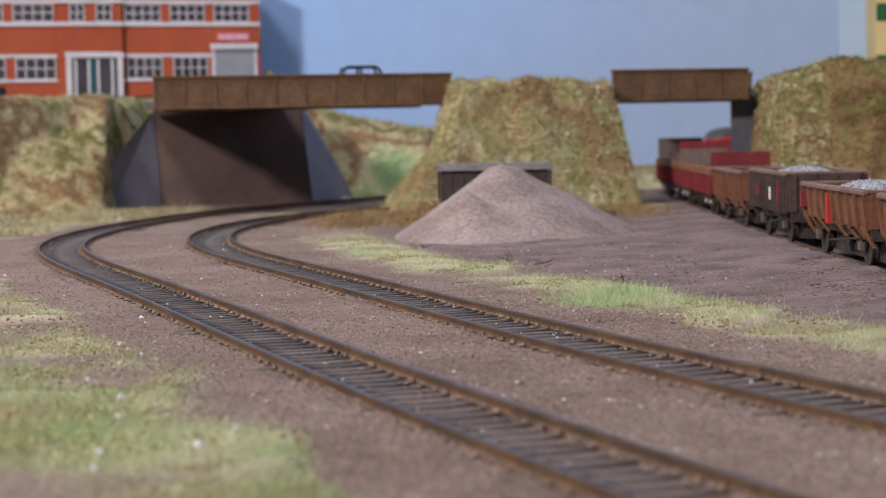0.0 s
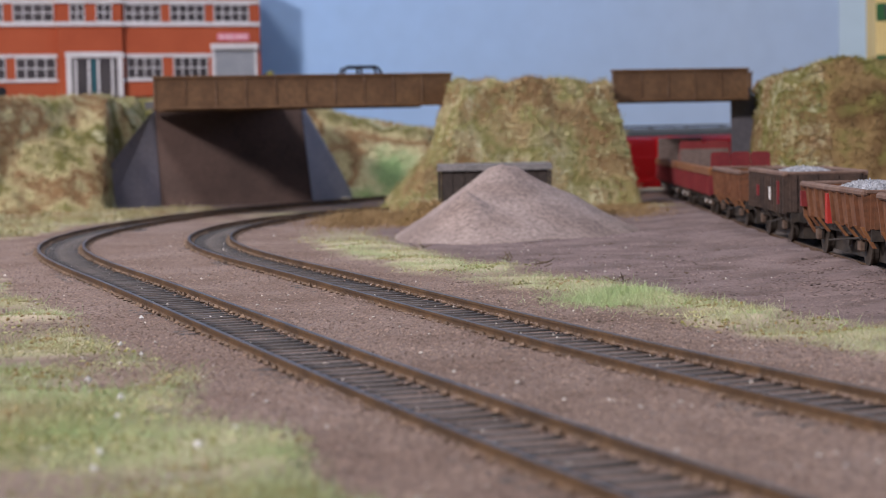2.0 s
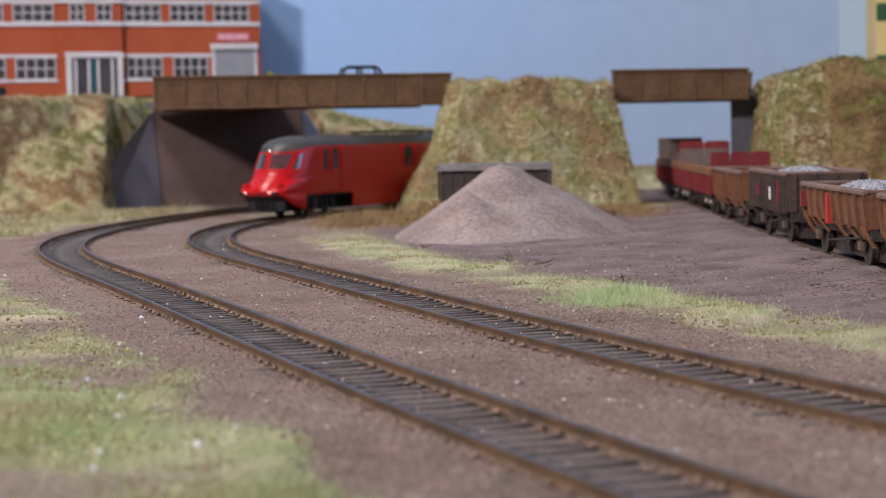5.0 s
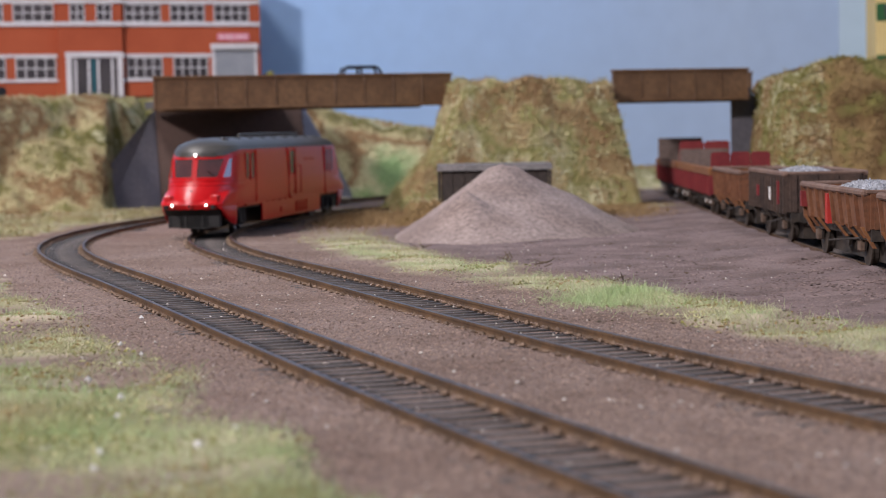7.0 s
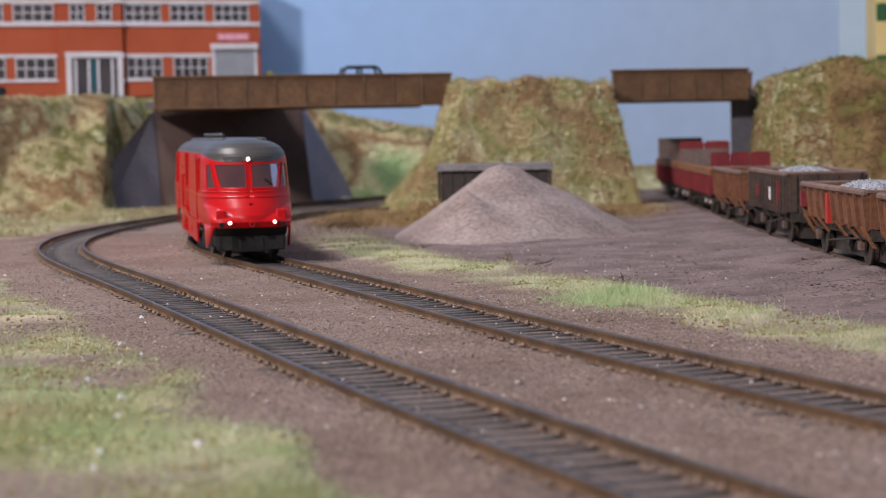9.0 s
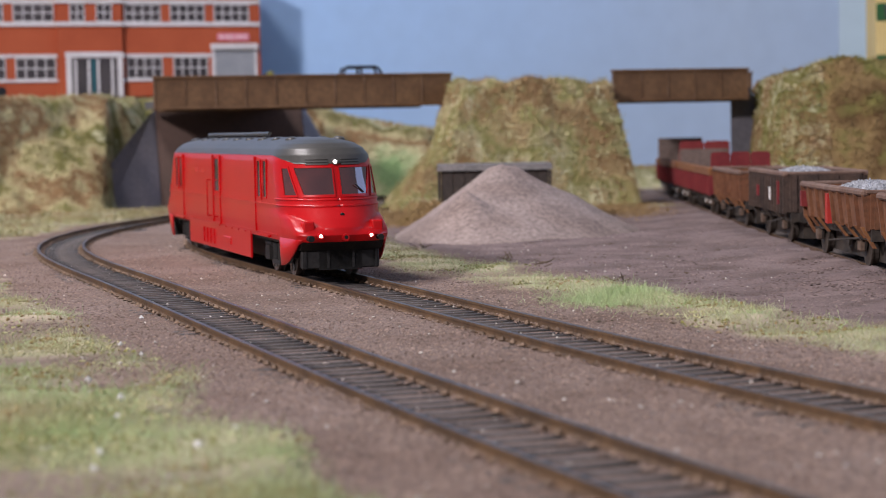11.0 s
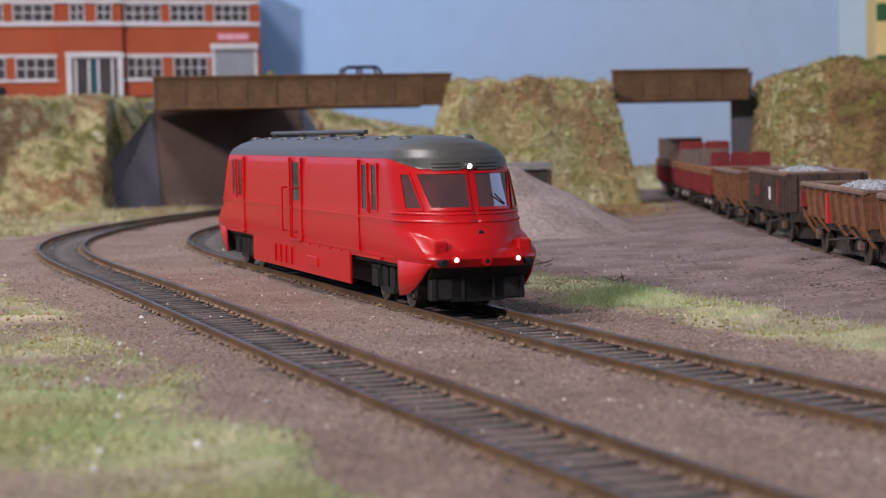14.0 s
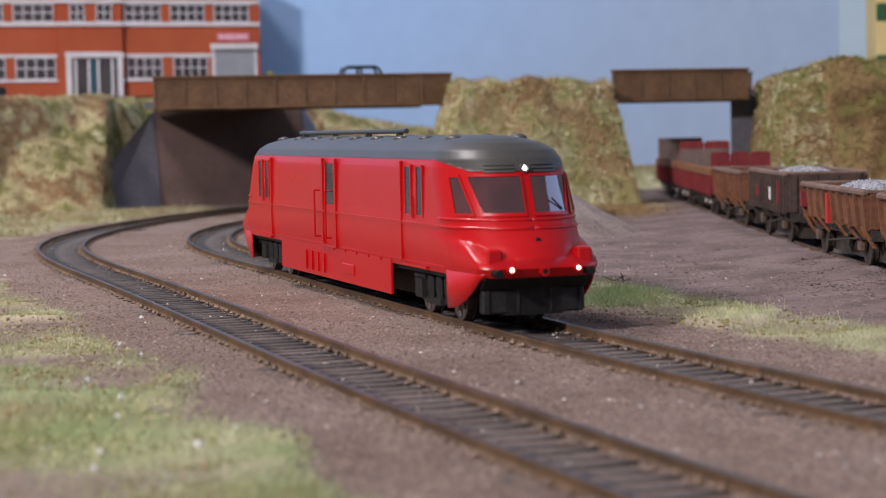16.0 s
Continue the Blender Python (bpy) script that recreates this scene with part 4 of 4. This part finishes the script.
        for i in range(nt):
            a, b = t0 + slope0 * k, t1 + slope1 * k
            x, y = skin(a + (b - a) * i / (nt - 1), z, out)
            row.append(bm.verts.new((end * x, flip * y, z)))
        rows.append(row)
    for r, q in zip(rows[:-1], rows[1:]):
        for i in range(nt - 1):
            bm.faces.new((r[i], r[i + 1], q[i + 1], q[i]))
    if thick:
        g = bm.faces[:]
        bmesh.ops.recalc_face_normals(bm, faces=g)
        bmesh.ops.solidify(bm, geom=g, thickness=thick)
    return bm


def tube(x0, x1, y, z, inner, outer, sides=16):
    """A short open tube along the car's length."""
    bm = bmesh.new()
    rings = []
    for x, r in ((x0, inner), (x1, inner), (x1, outer), (x0, outer)):
        rings.append([bm.verts.new((x, y + r * math.cos(k * 6.2832 / sides), z + r * math.sin(k * 6.2832 / sides))) for k in range(sides)])
    for a, b in zip(rings, rings[1:] + rings[:1]):
        for k in range(sides):
            bm.faces.new((a[k], a[(k + 1) % sides], b[(k + 1) % sides], b[k]))
    return bm


def railcar():
    car_ob = empty("railcar")
    tagged(car_ob, "bright red streamlined model railcar with grey roof and lit lamps", "railcar")
    body = part("body", shell(10.6, 34.7, False), RED, car_ob, "glossy bright red body shell", smooth=True)
    body.data.set_sharp_from_angle(angle=radians(32))
    part("roof", shell(34.7, 39.8, True), ROOF_GREY, car_ob, "dark grey domed roof", smooth=True)
    part("floor_pan", block(-96, 96, -13, 13, 9.6, 11.2), BLACK, car_ob)
    # Added black block: darkens the underside and hides the lit ground beyond.
    part("chassis", block(-112, 112, -6.2, 6.2, 2.6, 9.7), BLACK, car_ob)
    for sx in (-1, 1):
        # side skirt between the bogies and the fenders ahead of them
        part("skirt", block(-55.7, 55.7, sx * 14.0 - 0.45, sx * 14.0 + 0.3, 3.3, 11.6), RED, car_ob, bevel=0.15)
        for k in range(4):
            part("skirt_louvre", block(-26 + k * 6.5, -24.9 + k * 6.5, sx * 14.55 - 0.35, sx * 14.55 + 0.3, 4.6, 9.6), RED, car_ob)
        part("skirt_hatch", block(12, 24, sx * 14.5 - 0.3, sx * 14.5 + 0.25, 5.6, 8.2), RED, car_ob, bevel=0.2)
        for k in range(5):
            part("hinge", block(2 + k * 11, 4.5 + k * 11, sx * 14.5 - 0.3, sx * 14.5 + 0.3, 11.0, 11.5), RED, car_ob)
        for end in (-1, 1):
            bm = bmesh.new()
            cols = []
            edge = [(x, 14.25) for x in (97, 98, 99)] + [skin(44.0 * (k / 14) ** 1.1, 11.4, 0.02) for k in range(1, 15)]
            for x, y in edge:
                lowest = 3.4 + 7.5 * min(max((x - 97) / 18.5, 0), 1) ** 2.0
                cols.append([bm.verts.new((end * x, sx * y, 11.6)), bm.verts.new((end * x, sx * (y - 0.1), (11.6 + lowest) / 2)), bm.verts.new((end * (x - 0.4), sx * (y - 0.4), lowest))])
            for c, d in zip(cols[:-1], cols[1:]):
                for i in range(2):
                    bm.faces.new((c[i], d[i], d[i + 1], c[i + 1]))
            bmesh.ops.recalc_face_normals(bm, faces=bm.faces)
            bmesh.ops.solidify(bm, geom=bm.faces[:], thickness=0.5)
            part("fender", bm, RED, car_ob, smooth=True)
            part("lamp_housing", block(end * 112.6 - 3.6, end * 112.6 + 3.6, sx * 9.8 - 1.6, sx * 9.8 + 1.6, 12.6, 16.4), RED, car_ob, bevel=0.4)
            part("buffer", rod((end * 113, sx * 9.9, 11.7), (end * 119.4, sx * 9.9, 11.7), 0.85, sides=14), BLACK, car_ob, "black buffer")
            # cab glazing
            g = part("cab_side_window", patch(26, 44, 23.4, 31.0, 0.12, sx, end, 0, -9), GLASS, car_ob, "dark cab side window", smooth=True)
            w = part("windscreen", patch(53, 86.3, 23.6, 31.1, 0.12, sx, end, -10, 0), GLASS, car_ob, "glossy windscreen pane", smooth=True)
            for a, b, c, d, e, f in ((51.6, 53.2, 23.0, 31.6, -10, -10), (86.1, 87.4, 23.0, 31.6, 0, 0), (52, 87.2, 22.9, 23.6, 0, 0), (42, 87.2, 31.1, 31.6, 0, 0)):
                part("window_frame", patch(a, b, c, d, 0.35, sx, end, e, f, 0.3), RED, w)
            for a, b, c, d, e, f in ((24.6, 26.2, 23.0, 31.5, 0, 0), (43.8, 45.4, 23.0, 31.5, -9, -9), (25, 45, 22.9, 23.5, 0, 0), (25, 36.2, 31.0, 31.6, 0, 0)):
                part("window_frame", patch(a, b, c, d, 0.35, sx, end, e, f, 0.3), RED, g)
            x, y = skin(58, 24.2, 0.4)
            x2, y2 = skin(70, 25.6, 0.5)
            if sx == end:
                part("wiper", rod((end * x, sx * y, 24.0), (end * x2, sx * y2, 26.4), 0.18, sides=5), BLACK, w)
            for z, q in ((22.0, 0.30), (20.3, 0.30)):
                part("belt_moulding", patch(0, 90, z, z + 0.55, q, sx, end, 0, 0, 0.35, nz=2, nt=24), RED, car_ob, smooth=True)
            for k in range(3):
                part("roof_louvre", patch(58, 83, 31.9 + k * 0.75, 32.25 + k * 0.75, 0.35, sx, end, 0, 0, 0.4, nz=2), ROOF_GREY, car_ob)
            if end == 1:
                part("headlamp", rod((114.5, sx * 7.2, 12.4), (118.35, sx * 7.2, 12.4), 0.5, sides=16), LAMP, car_ob, "lit white marker lamp")
                # Ring added to hide the marker lamp's glow from oblique views.
                part("lamp_bezel", tube(115.0, 119.3, sx * 7.2, 12.4, 0.52, 0.8), RED, car_ob)
            # passenger and luggage doors
            for d0, d1 in ((69.2, 73.8), (77.8, 82.4)):
                w = part("door_window", block(end * (d0 + d1) / 2 - (d1 - d0) / 2, end * (d0 + d1) / 2 + (d1 - d0) / 2, sx * 14.45 - 0.15, sx * 14.45 + 0.2, 22.4, 33.0), DOOR_GLASS, car_ob, "tall narrow door window")
                for e in (d0, d1):
                    part("window_frame", block(end * e - 0.25, end * e + 0.25, sx * 14.55 - 0.25, sx * 14.55 + 0.2, 22.0, 33.4), RED, w)
                for zz in (22.2, 33.2):
                    part("window_frame", block(end * (d0 + d1) / 2 - (d1 - d0) / 2, end * (d0 + d1) / 2 + (d1 - d0) / 2, sx * 14.55 - 0.25, sx * 14.55 + 0.2, zz - 0.25, zz + 0.25), RED, w)
            part("door_jamb", block(end * 66 - 0.55, end * 66 + 0.55, sx * 14.6 - 0.4, sx * 14.6 + 0.35, 12, 34.2), RED, car_ob)
            part("door_handle", rod((end * 76, sx * 14.9, 21.5), (end * 76, sx * 14.9, 26.5), 0.25, sides=6), RED, car_ob)
            part("step_board", block(end * 76 - 9.5, end * 76 + 9.5, sx * 14.7 - 0.4, sx * 14.7 + 0.7, 10.9, 11.5), RED, car_ob)
        w = part("door_window", block(-2.4, 5.8, sx * 14.45 - 0.15, sx * 14.45 + 0.2, 22.6, 33.0), DOOR_GLASS, car_ob, "luggage door window")
        for e in (-2.8, 6.2):
            part("window_frame", block(e - 0.3, e + 0.3, sx * 14.65 - 0.25, sx * 14.65 + 0.3, 22.2, 33.4), RED, w)
        for e in (-5.6, 7.6):
            part("door_jamb", block(e - 0.5, e + 0.5, sx * 14.6 - 0.4, sx * 14.6 + 0.3, 12, 34.3), RED, car_ob)
        for e in (-9.6, 1.8):
            bm = rod((e, sx * 16, 14), (e, sx * 16, 26), 0.25, sides=6)
            rod((e, sx * 14.5, 14), (e, sx * 16, 14), 0.25, bm, 6)
            rod((e, sx * 14.5, 26), (e, sx * 16, 26), 0.25, bm, 6)
            part("grab_rail", bm, RED, car_ob)
        part("step_board", block(-9, 8, sx * 14.7 - 0.4, sx * 14.7 + 0.7, 11.6, 12.2), RED, car_ob)
        part("waist_moulding", block(-96, 96, sx * 14.75 - 0.25, sx * 14.75 + 0.18, 20.35, 20.8), RED, car_ob)
        part("lower_moulding", block(-96, 96, sx * 14.3 - 0.25, sx * 14.3 + 0.2, 11.8, 12.2), RED, car_ob)
        for k in range(9):
            part("faded_lettering_bar", block(-44 + k * 2.3 + (1.5 if k > 4 else 0), -42.4 + k * 2.3 + (1.5 if k > 4 else 0), sx * 14.3, sx * 14.5, 28.2, 29.4), GOLD, car_ob)
    for end in (-1, 1):
        part("valance", block(end * 110.8 - 1.2, end * 110.8 + 1.2, -11.2, 11.2, 2.9, 8.2), VALANCE, car_ob, "black plastic front valance", bevel=0.4)
        for yy in (-10.2, -3.6, 3.6, 10.2):
            part("valance_rib", block(end * 112.1 - 0.2, end * 112.1 + 0.2, yy - 0.35, yy + 0.35, 3.1, 8.0), VALANCE, car_ob)
        part("nose_underside", prism([(end * 97, 10.7), (end * 115.4, 10.7), (end * 112.5, 8.1), (end * 97, 7.6)], "y", -11.6, 11.6), BLACK, car_ob)
        part("draw_hook", rod((end * 114.5, 0, 11.9), (end * 118.9, 0, 11.9), 1.0, sides=12), RED, car_ob)
        part("draw_hook_socket", rod((end * 116, 0, 11.9), (end * 119.0, 0, 11.9), 0.55, sides=10), BLACK, car_ob)
        x, y = skin(90, 18.0)
        part("bolt_hole", rod((end * (x - 1), 0, 18.0), (end * (x + 0.15), 0, 18.0), 0.6, sides=12), BLACK, car_ob)
        if end == 1:
            part("headlamp", rod((103.6, 0, 32.7), (106.9, 0, 32.7), 0.6, sides=16), LAMP, car_ob, "lit white roof lamp")
            # Added ring, blocks the roof lamp's glow towards the sides.
            part("lamp_bezel", tube(104.0, 107.9, 0, 32.7, 0.62, 0.9), ROOF_GREY, car_ob)
    for k in range(9):
        x = -84 + k * 20.5
        for sx in (-1, 1):
            bm = bmesh.new()
            r = bmesh.ops.create_uvsphere(bm, u_segments=12, v_segments=6, radius=1)
            bmesh.ops.transform(bm, matrix=Matrix.Translation((x + (6 if sx > 0 else 0), sx * 6.4, 38.9)) @ Matrix.Diagonal((3.0, 1.9, 1.0, 1)), verts=r["verts"])
            part("roof_vent", bm, ROOF_GREY, car_ob, smooth=True)
    part("exhaust_pipe", rod((-78, -2.6, 40.9), (31, -2.6, 40.9), 0.62, sides=12), ROOF_GREY, car_ob, "long grey exhaust pipe")
    for x in (-72, -38, -4, 25):
        part("pipe_bracket", block(x - 0.6, x + 0.6, -3.4, -1.8, 39.2, 40.6), ROOF_GREY, car_ob)
    made = []
    for end in (-1, 1):
        bm = bmesh.new()
        for sx in (-1, 1):
            block(-17, 17, sx * 9.9 - 0.7, sx * 9.9 + 0.7, 5.2, 8.2, bm)
            for a in (-11, 11):
                block(a - 2.6, a + 2.6, sx * 10.9 - 0.9, sx * 10.9 + 0.9, 3.6, 7.8, bm)
                rod((a - 4, sx * 10.8, 8.4), (a + 4, sx * 10.8, 8.4), 0.8, bm)
            rod((-3, sx * 11, 4), (-3, sx * 11, 9), 1.0, bm)
            rod((3, sx * 11, 4), (3, sx * 11, 9), 1.0, bm)
            block(-5, 5, sx * 11 - 0.8, sx * 11 + 0.8, 2.8, 4.2, bm)
        block(-6, 6, -9.5, 9.5, 6.0, 9.4, bm)
        bogie = part("bogie", bm, VALANCE, car_ob, "black cast bogie frame", at=mpose(end * 80.0, 0, 0))
        sets = []
        for a in (-11, 11):
            bm = bmesh.new()
            for sx in (-1, 1):
                rod((0, sx * 7.4, 0), (0, sx * 9.2, 0), 5.2, bm, 24)
                rod((0, sx * 7.0, 0), (0, sx * 7.4, 0), 5.7, bm, 24)
                for k in range(6):
                    t = k * math.pi / 3
                    rod((0, sx * 9.2, 0), (4.3 * math.cos(t), sx * 9.3, 4.3 * math.sin(t)), 0.5, bm, 5)
            rod((0, -9, 0), (0, 9, 0), 0.9, bm)
            sets.append((a, part("wheelset", bm, STEEL, bogie, "steel wheels on an axle", at=mpose(a, 0, 5.2))))
        made.append((end, bogie, sets))
    return car_ob, made


RAILCAR, BOGIES = railcar()

# ---- scatter ----


def scatter():
    rs = np.random.RandomState(8)
    # stones on the shoulders of the two running lines and between them
    n = 120000
    y = 200 * (900 / 200) ** rs.rand(n)
    x = rs.uniform(-0.24, 0.24, n) * y
    d = np.minimum(OUTER.away(x, y), INNER.away(x, y))
    t = turf(x, y)
    keep = (d > 7.0) & (d < 46) & (rs.rand(n) > t)
    x, y = x[keep], y[keep]
    z = ground_height(x, y) + 0.06 + 0.45 * np.clip((22 - d[keep]) / 9, 0, 1)
    ob = crumbs("loose_ballast", np.stack([x, y, z], -1), 0.13 + 0.30 * rs.rand(len(x)) ** 3, STONE, 4, 0.5, None, 0.6)
    tagged(ob, "fine pinkish-brown ballast grains strewn beside the tracks", "ballast")
    n = 42000
    y = 430 * (1000 / 430) ** rs.rand(n)
    x = rs.uniform(0.0, 0.24, n) * y
    keep = (INNER_SIDE(x, y) > 58) & (SIDING.away(x, y) > 9) & (rs.rand(n) > 1.4 * turf(x, y))
    x, y = x[keep], y[keep]
    d = SIDING.away(x, y)
    z = ground_height(x, y) + 1.8 * np.clip((48 - d) / 30, 0, 1)
    ob = crumbs("yard_grit", np.stack([x, y, z], -1), 0.14 + 0.5 * rs.rand(len(x)) ** 5, YARD_GRIT, 7, 0.5, None, 0.45)
    tagged(ob, "purplish-brown grit and crumbs on the yard", "grit")
    n = 1500
    y = 220 * (900 / 220) ** rs.rand(n)
    x = rs.uniform(-0.22, 0.22, n) * y
    z = ground_height(x, y) + 0.3
    ob = crumbs("pale_stone_chips", np.stack([x, y, z], -1), 0.1 + 0.4 * rs.rand(n) ** 5, SPECK, 5, 0.5, None, 0.7)
    tagged(ob, "scattered pale stone chips on the ground", "gravel")
    n = 420
    y = rs.uniform(430, 900, n)
    x = rs.uniform(0.02, 0.15, n) * y
    z = ground_height(x, y) + 0.25 + 1.8 * np.clip((48 - SIDING.away(x, y)) / 30, 0, 1)
    ob = crumbs("earth_crumbs", np.stack([x, y, z], -1), 0.16 + 0.75 * rs.rand(n) ** 6, DIRT_CLOD, 6, 0.5, None, 0.3)
    tagged(ob, "dark crumbs of earth and bark in the yard", "earth")
    # static grass
    for name, mats, count, ln, seed, label in (("static_grass", BLADE, 130000, 2.4, 21, "dry straw-green static grass fibres"), ("static_grass", BLADE_GREEN, 60000, 2.4, 22, "fresh green static grass fibres")):
        r = np.random.RandomState(seed)
        y = 200 * (980 / 200) ** r.rand(count * 2)
        x = r.uniform(-0.24, 0.24, count * 2) * y
        keep = (r.rand(count * 2) < turf(x, y) * np.clip(0.55 + (0.9 if seed == 22 else -0.5) * smooth_noise(x, y, 22, 33), 0.05, 1)) & (np.minimum(OUTER.away(x, y), INNER.away(x, y)) > 15)
        x, y = x[keep][:count], y[keep][:count]
        ob = blades(name, np.stack([x, y, ground_height(x, y) - 0.2], -1), ln, 0.09, mats, seed, 0.9)
        tagged(ob, label, "grass")
    # flock crumbs that mottle the turf
    for mats, count, seed, label in ((FOAM_BROWN, 5000, 61, "brown flock crumbs on the turf"), (SHADE_GREEN, 9000, 62, "olive flock crumbs on the turf"), (SHADE_OCHRE, 7000, 64, "ochre flock crumbs on the turf"), (FOAM_LIGHT, 9000, 63, "pale flock crumbs on the turf")):
        r = np.random.RandomState(seed)
        y = 200 * (980 / 200) ** r.rand(count * 6)
        x = r.uniform(-0.24, 0.24, count * 6) * y
        keep = (r.rand(count * 6) < turf(x, y) * np.clip(2.2 * smooth_noise(x, y, 17, seed) - 0.3, 0, 1)) & (np.minimum(OUTER.away(x, y), INNER.away(x, y)) > 15)
        x, y = x[keep][:count], y[keep][:count]
        ob = crumbs("turf_flock", np.stack([x, y, ground_height(x, y) + 0.2], -1), 0.2 + 0.4 * r.rand(len(x)) ** 2, mats, seed, 0.6, None, 0.7)
        tagged(ob, label, "turf")
    # a bright green tuft in the verge
    r = np.random.RandomState(77)
    x, y = 42 + 7 * r.randn(5200), 498 + 13 * r.randn(5200)
    ob = blades("grass_tuft", np.stack([x, y, ground_height(x, y) - 0.3], -1), 2.8, 0.09, BLADE_GREEN, 78, 1.0)
    tagged(ob, "bright green tuft of static grass on the verge", "grass")
    # brown rough grass at the foot of the mound
    x, y = -34 + 13 * r.randn(5000), 965 + 34 * r.randn(5000)
    ok = INNER.away(x, y) > 17
    x, y = x[ok], y[ok]
    ob = blades("rough_grass", np.stack([x, y, ground_height(x, y) - 0.3], -1), 5.0, 0.25, FOAM_BROWN, 81, 0.9)
    tagged(ob, "brown rough grass at the foot of the mound", "grass")
    x, y = 98 + 13 * r.randn(5000), 1030 + 40 * r.randn(5000)
    ok = SIDING.away(x, y) > 14
    x, y = x[ok], y[ok]
    ob = blades("rough_grass", np.stack([x, y, ground_height(x, y) - 0.3], -1), 3.2, 0.25, FOAM_BROWN, 82, 0.9)
    tagged(ob, "brown rough grass between the mound and the siding", "grass")
    # rough grass between the outer track and the foot of the bank
    x, y = r.uniform(-330, -130, 40000), r.uniform(880, 1185, 40000)
    ok = (OUTER_SIDE(x, y) > 24 + 10 * r.rand(40000)) & (r.rand(40000) < 0.55 + 0.5 * smooth_noise(x, y, 22, 27)) & ((y < 1170) | (x < -200))
    x, y = x[ok][:14000], y[ok][:14000]
    ob = blades("rough_grass", np.stack([x, y, ground_height(x, y) - 0.3], -1), 3.4, 0.3, BANK_FLOCK, 85, 0.9)
    tagged(ob, "mottled rough grass between the outer track and the bank", "grass")
    # earth and dead grass banked against the corner of the bunker
    q, a = 17 * np.sqrt(r.rand(7000)), 6.283 * r.rand(7000)
    x, y = -3 + q * np.cos(a), 911 + 0.45 * q * np.sin(a)
    foot = np.stack([x, y, ground_height(x, y) + 12 * (1 - q / 17) * r.rand(7000) ** 0.4 - 0.3], -1)
    ob = crumbs("banked_earth", foot, 0.5 + 0.6 * r.rand(7000), FOAM_BROWN, 83, 0.6)
    tagged(ob, "brown earth and flock banked against the bunker", "earth")
    ob = blades("rough_grass", foot[::3], 3.5, 0.25, SHADE_OCHRE, 84, 0.9)
    tagged(ob, "ochre rough grass on the earth by the bunker", "grass")
    # white specks in the near meadow, placed to fit the camera's view of glints
    shine = np.array([(-46, 263), (-33, 263), (-44.5, 250), (-49, 296), (-52, 318), (-58, 380), (-66, 405), (-70, 460), (-30, 282), (-62, 345)], float)
    ob = crumbs("glassy_chips", np.column_stack([shine, ground_height(shine[:, 0], shine[:, 1]) + 1.2]), 0.6, GLINT, 79, 0.3)
    tagged(ob, "white specks painted as glints in the turf", "gravel")
    # small dead twigs on the verge
    r = random.Random(4)
    for u, v in ((-8, 726), (21, 655), (48, 548), (30, 618)):
        bm = bmesh.new()
        z = float(ground_height(u, v))
        for k in range(7):
            a = r.uniform(0, 6.28)
            p = (u + r.uniform(-2, 2), v + r.uniform(-2, 2), z + r.uniform(0, 1))
            rod(p, (p[0] + 3.2 * math.cos(a), p[1] + 3.2 * math.sin(a), p[2] + r.uniform(0.6, 2.6)), 0.22, bm, 5, 0.1)
        tagged(part("twig", bm, DIRT_CLOD), "small dark dead twigs lying in the grass", "twig", "twigs on the verge")


scatter()

# ---- motion of the railcar ----
RUN = ((0.0, 1217.0), (0.2, 1195.0), (0.4, 1161.0), (0.5, 1147.0), (0.6, 1137.0), (2.4, 1024.3), (2.7, 995.0), (3.0, 961.5), (3.5, 924.4), (4.0, 885.8), (6.3, 710.0), (7.0, 650.1), (7.5, 607.4), (8.0, 564.0),
       (8.5, 519.2), (9.0, 478.6), (11.5, 356.8), (12.0, 337.4), (12.5, 317.4), (13.0, 298.0), (13.5, 278.6), (14.0, 259.8), (14.5, 244.6), (15.0, 232.6), (15.5, 225.7), (16.0, 223.3))


def along(t):
    """Monotone cubic through the places of the leading bogie."""
    ts, ss = np.array([r[0] for r in RUN]), np.array([r[1] for r in RUN])
    d = np.diff(ss) / np.diff(ts)
    m = np.concatenate([[d[0]], 2 * d[:-1] * d[1:] / (d[:-1] + d[1:]), [d[-1]]])
    i = min(max(int(np.searchsorted(ts, t, "right")) - 1, 0), len(d) - 1)
    h = ts[i + 1] - ts[i]
    u = (t - ts[i]) / h
    return float((2 * u ** 3 - 3 * u ** 2 + 1) * ss[i] + (u ** 3 - 2 * u ** 2 + u) * h * m[i] + (3 * u ** 2 - 2 * u ** 3) * ss[i + 1] + (u ** 3 - u ** 2) * h * m[i + 1])


def stand(t):
    s = along(t)
    fx, fy, fh = INNER.at(s)
    rx, ry, rh = INNER.at(s + 160.0)
    a = math.atan2(fy - ry, fx - rx)
    return (fx + rx) / 2, (fy + ry) / 2, a, fh + math.pi, rh + math.pi


def motions():
    times = [round(0.2 * i, 3) for i in range(81)]
    rows = [(t, *stand(t)) for t in times]
    walk(RAILCAR, [(t, mpose(x, y, 0, math.degrees(a))) for t, x, y, a, f, r in rows])
    for end, bogie, sets in BOGIES:
        turn = [(t, mpose(end * 80.0, 0, 0, math.degrees(((f if end > 0 else r) - a + math.pi) % (2 * math.pi) - math.pi))) for t, x, y, a, f, r in rows]
        walk(bogie, turn)
        for a, ob in sets:
            walk(ob, [(round(0.1 * i, 3), mpose(a, 0, 5.2, ry=math.degrees((along(0.0) - along(0.1 * i)) / 5.2))) for i in range(161)])


motions()
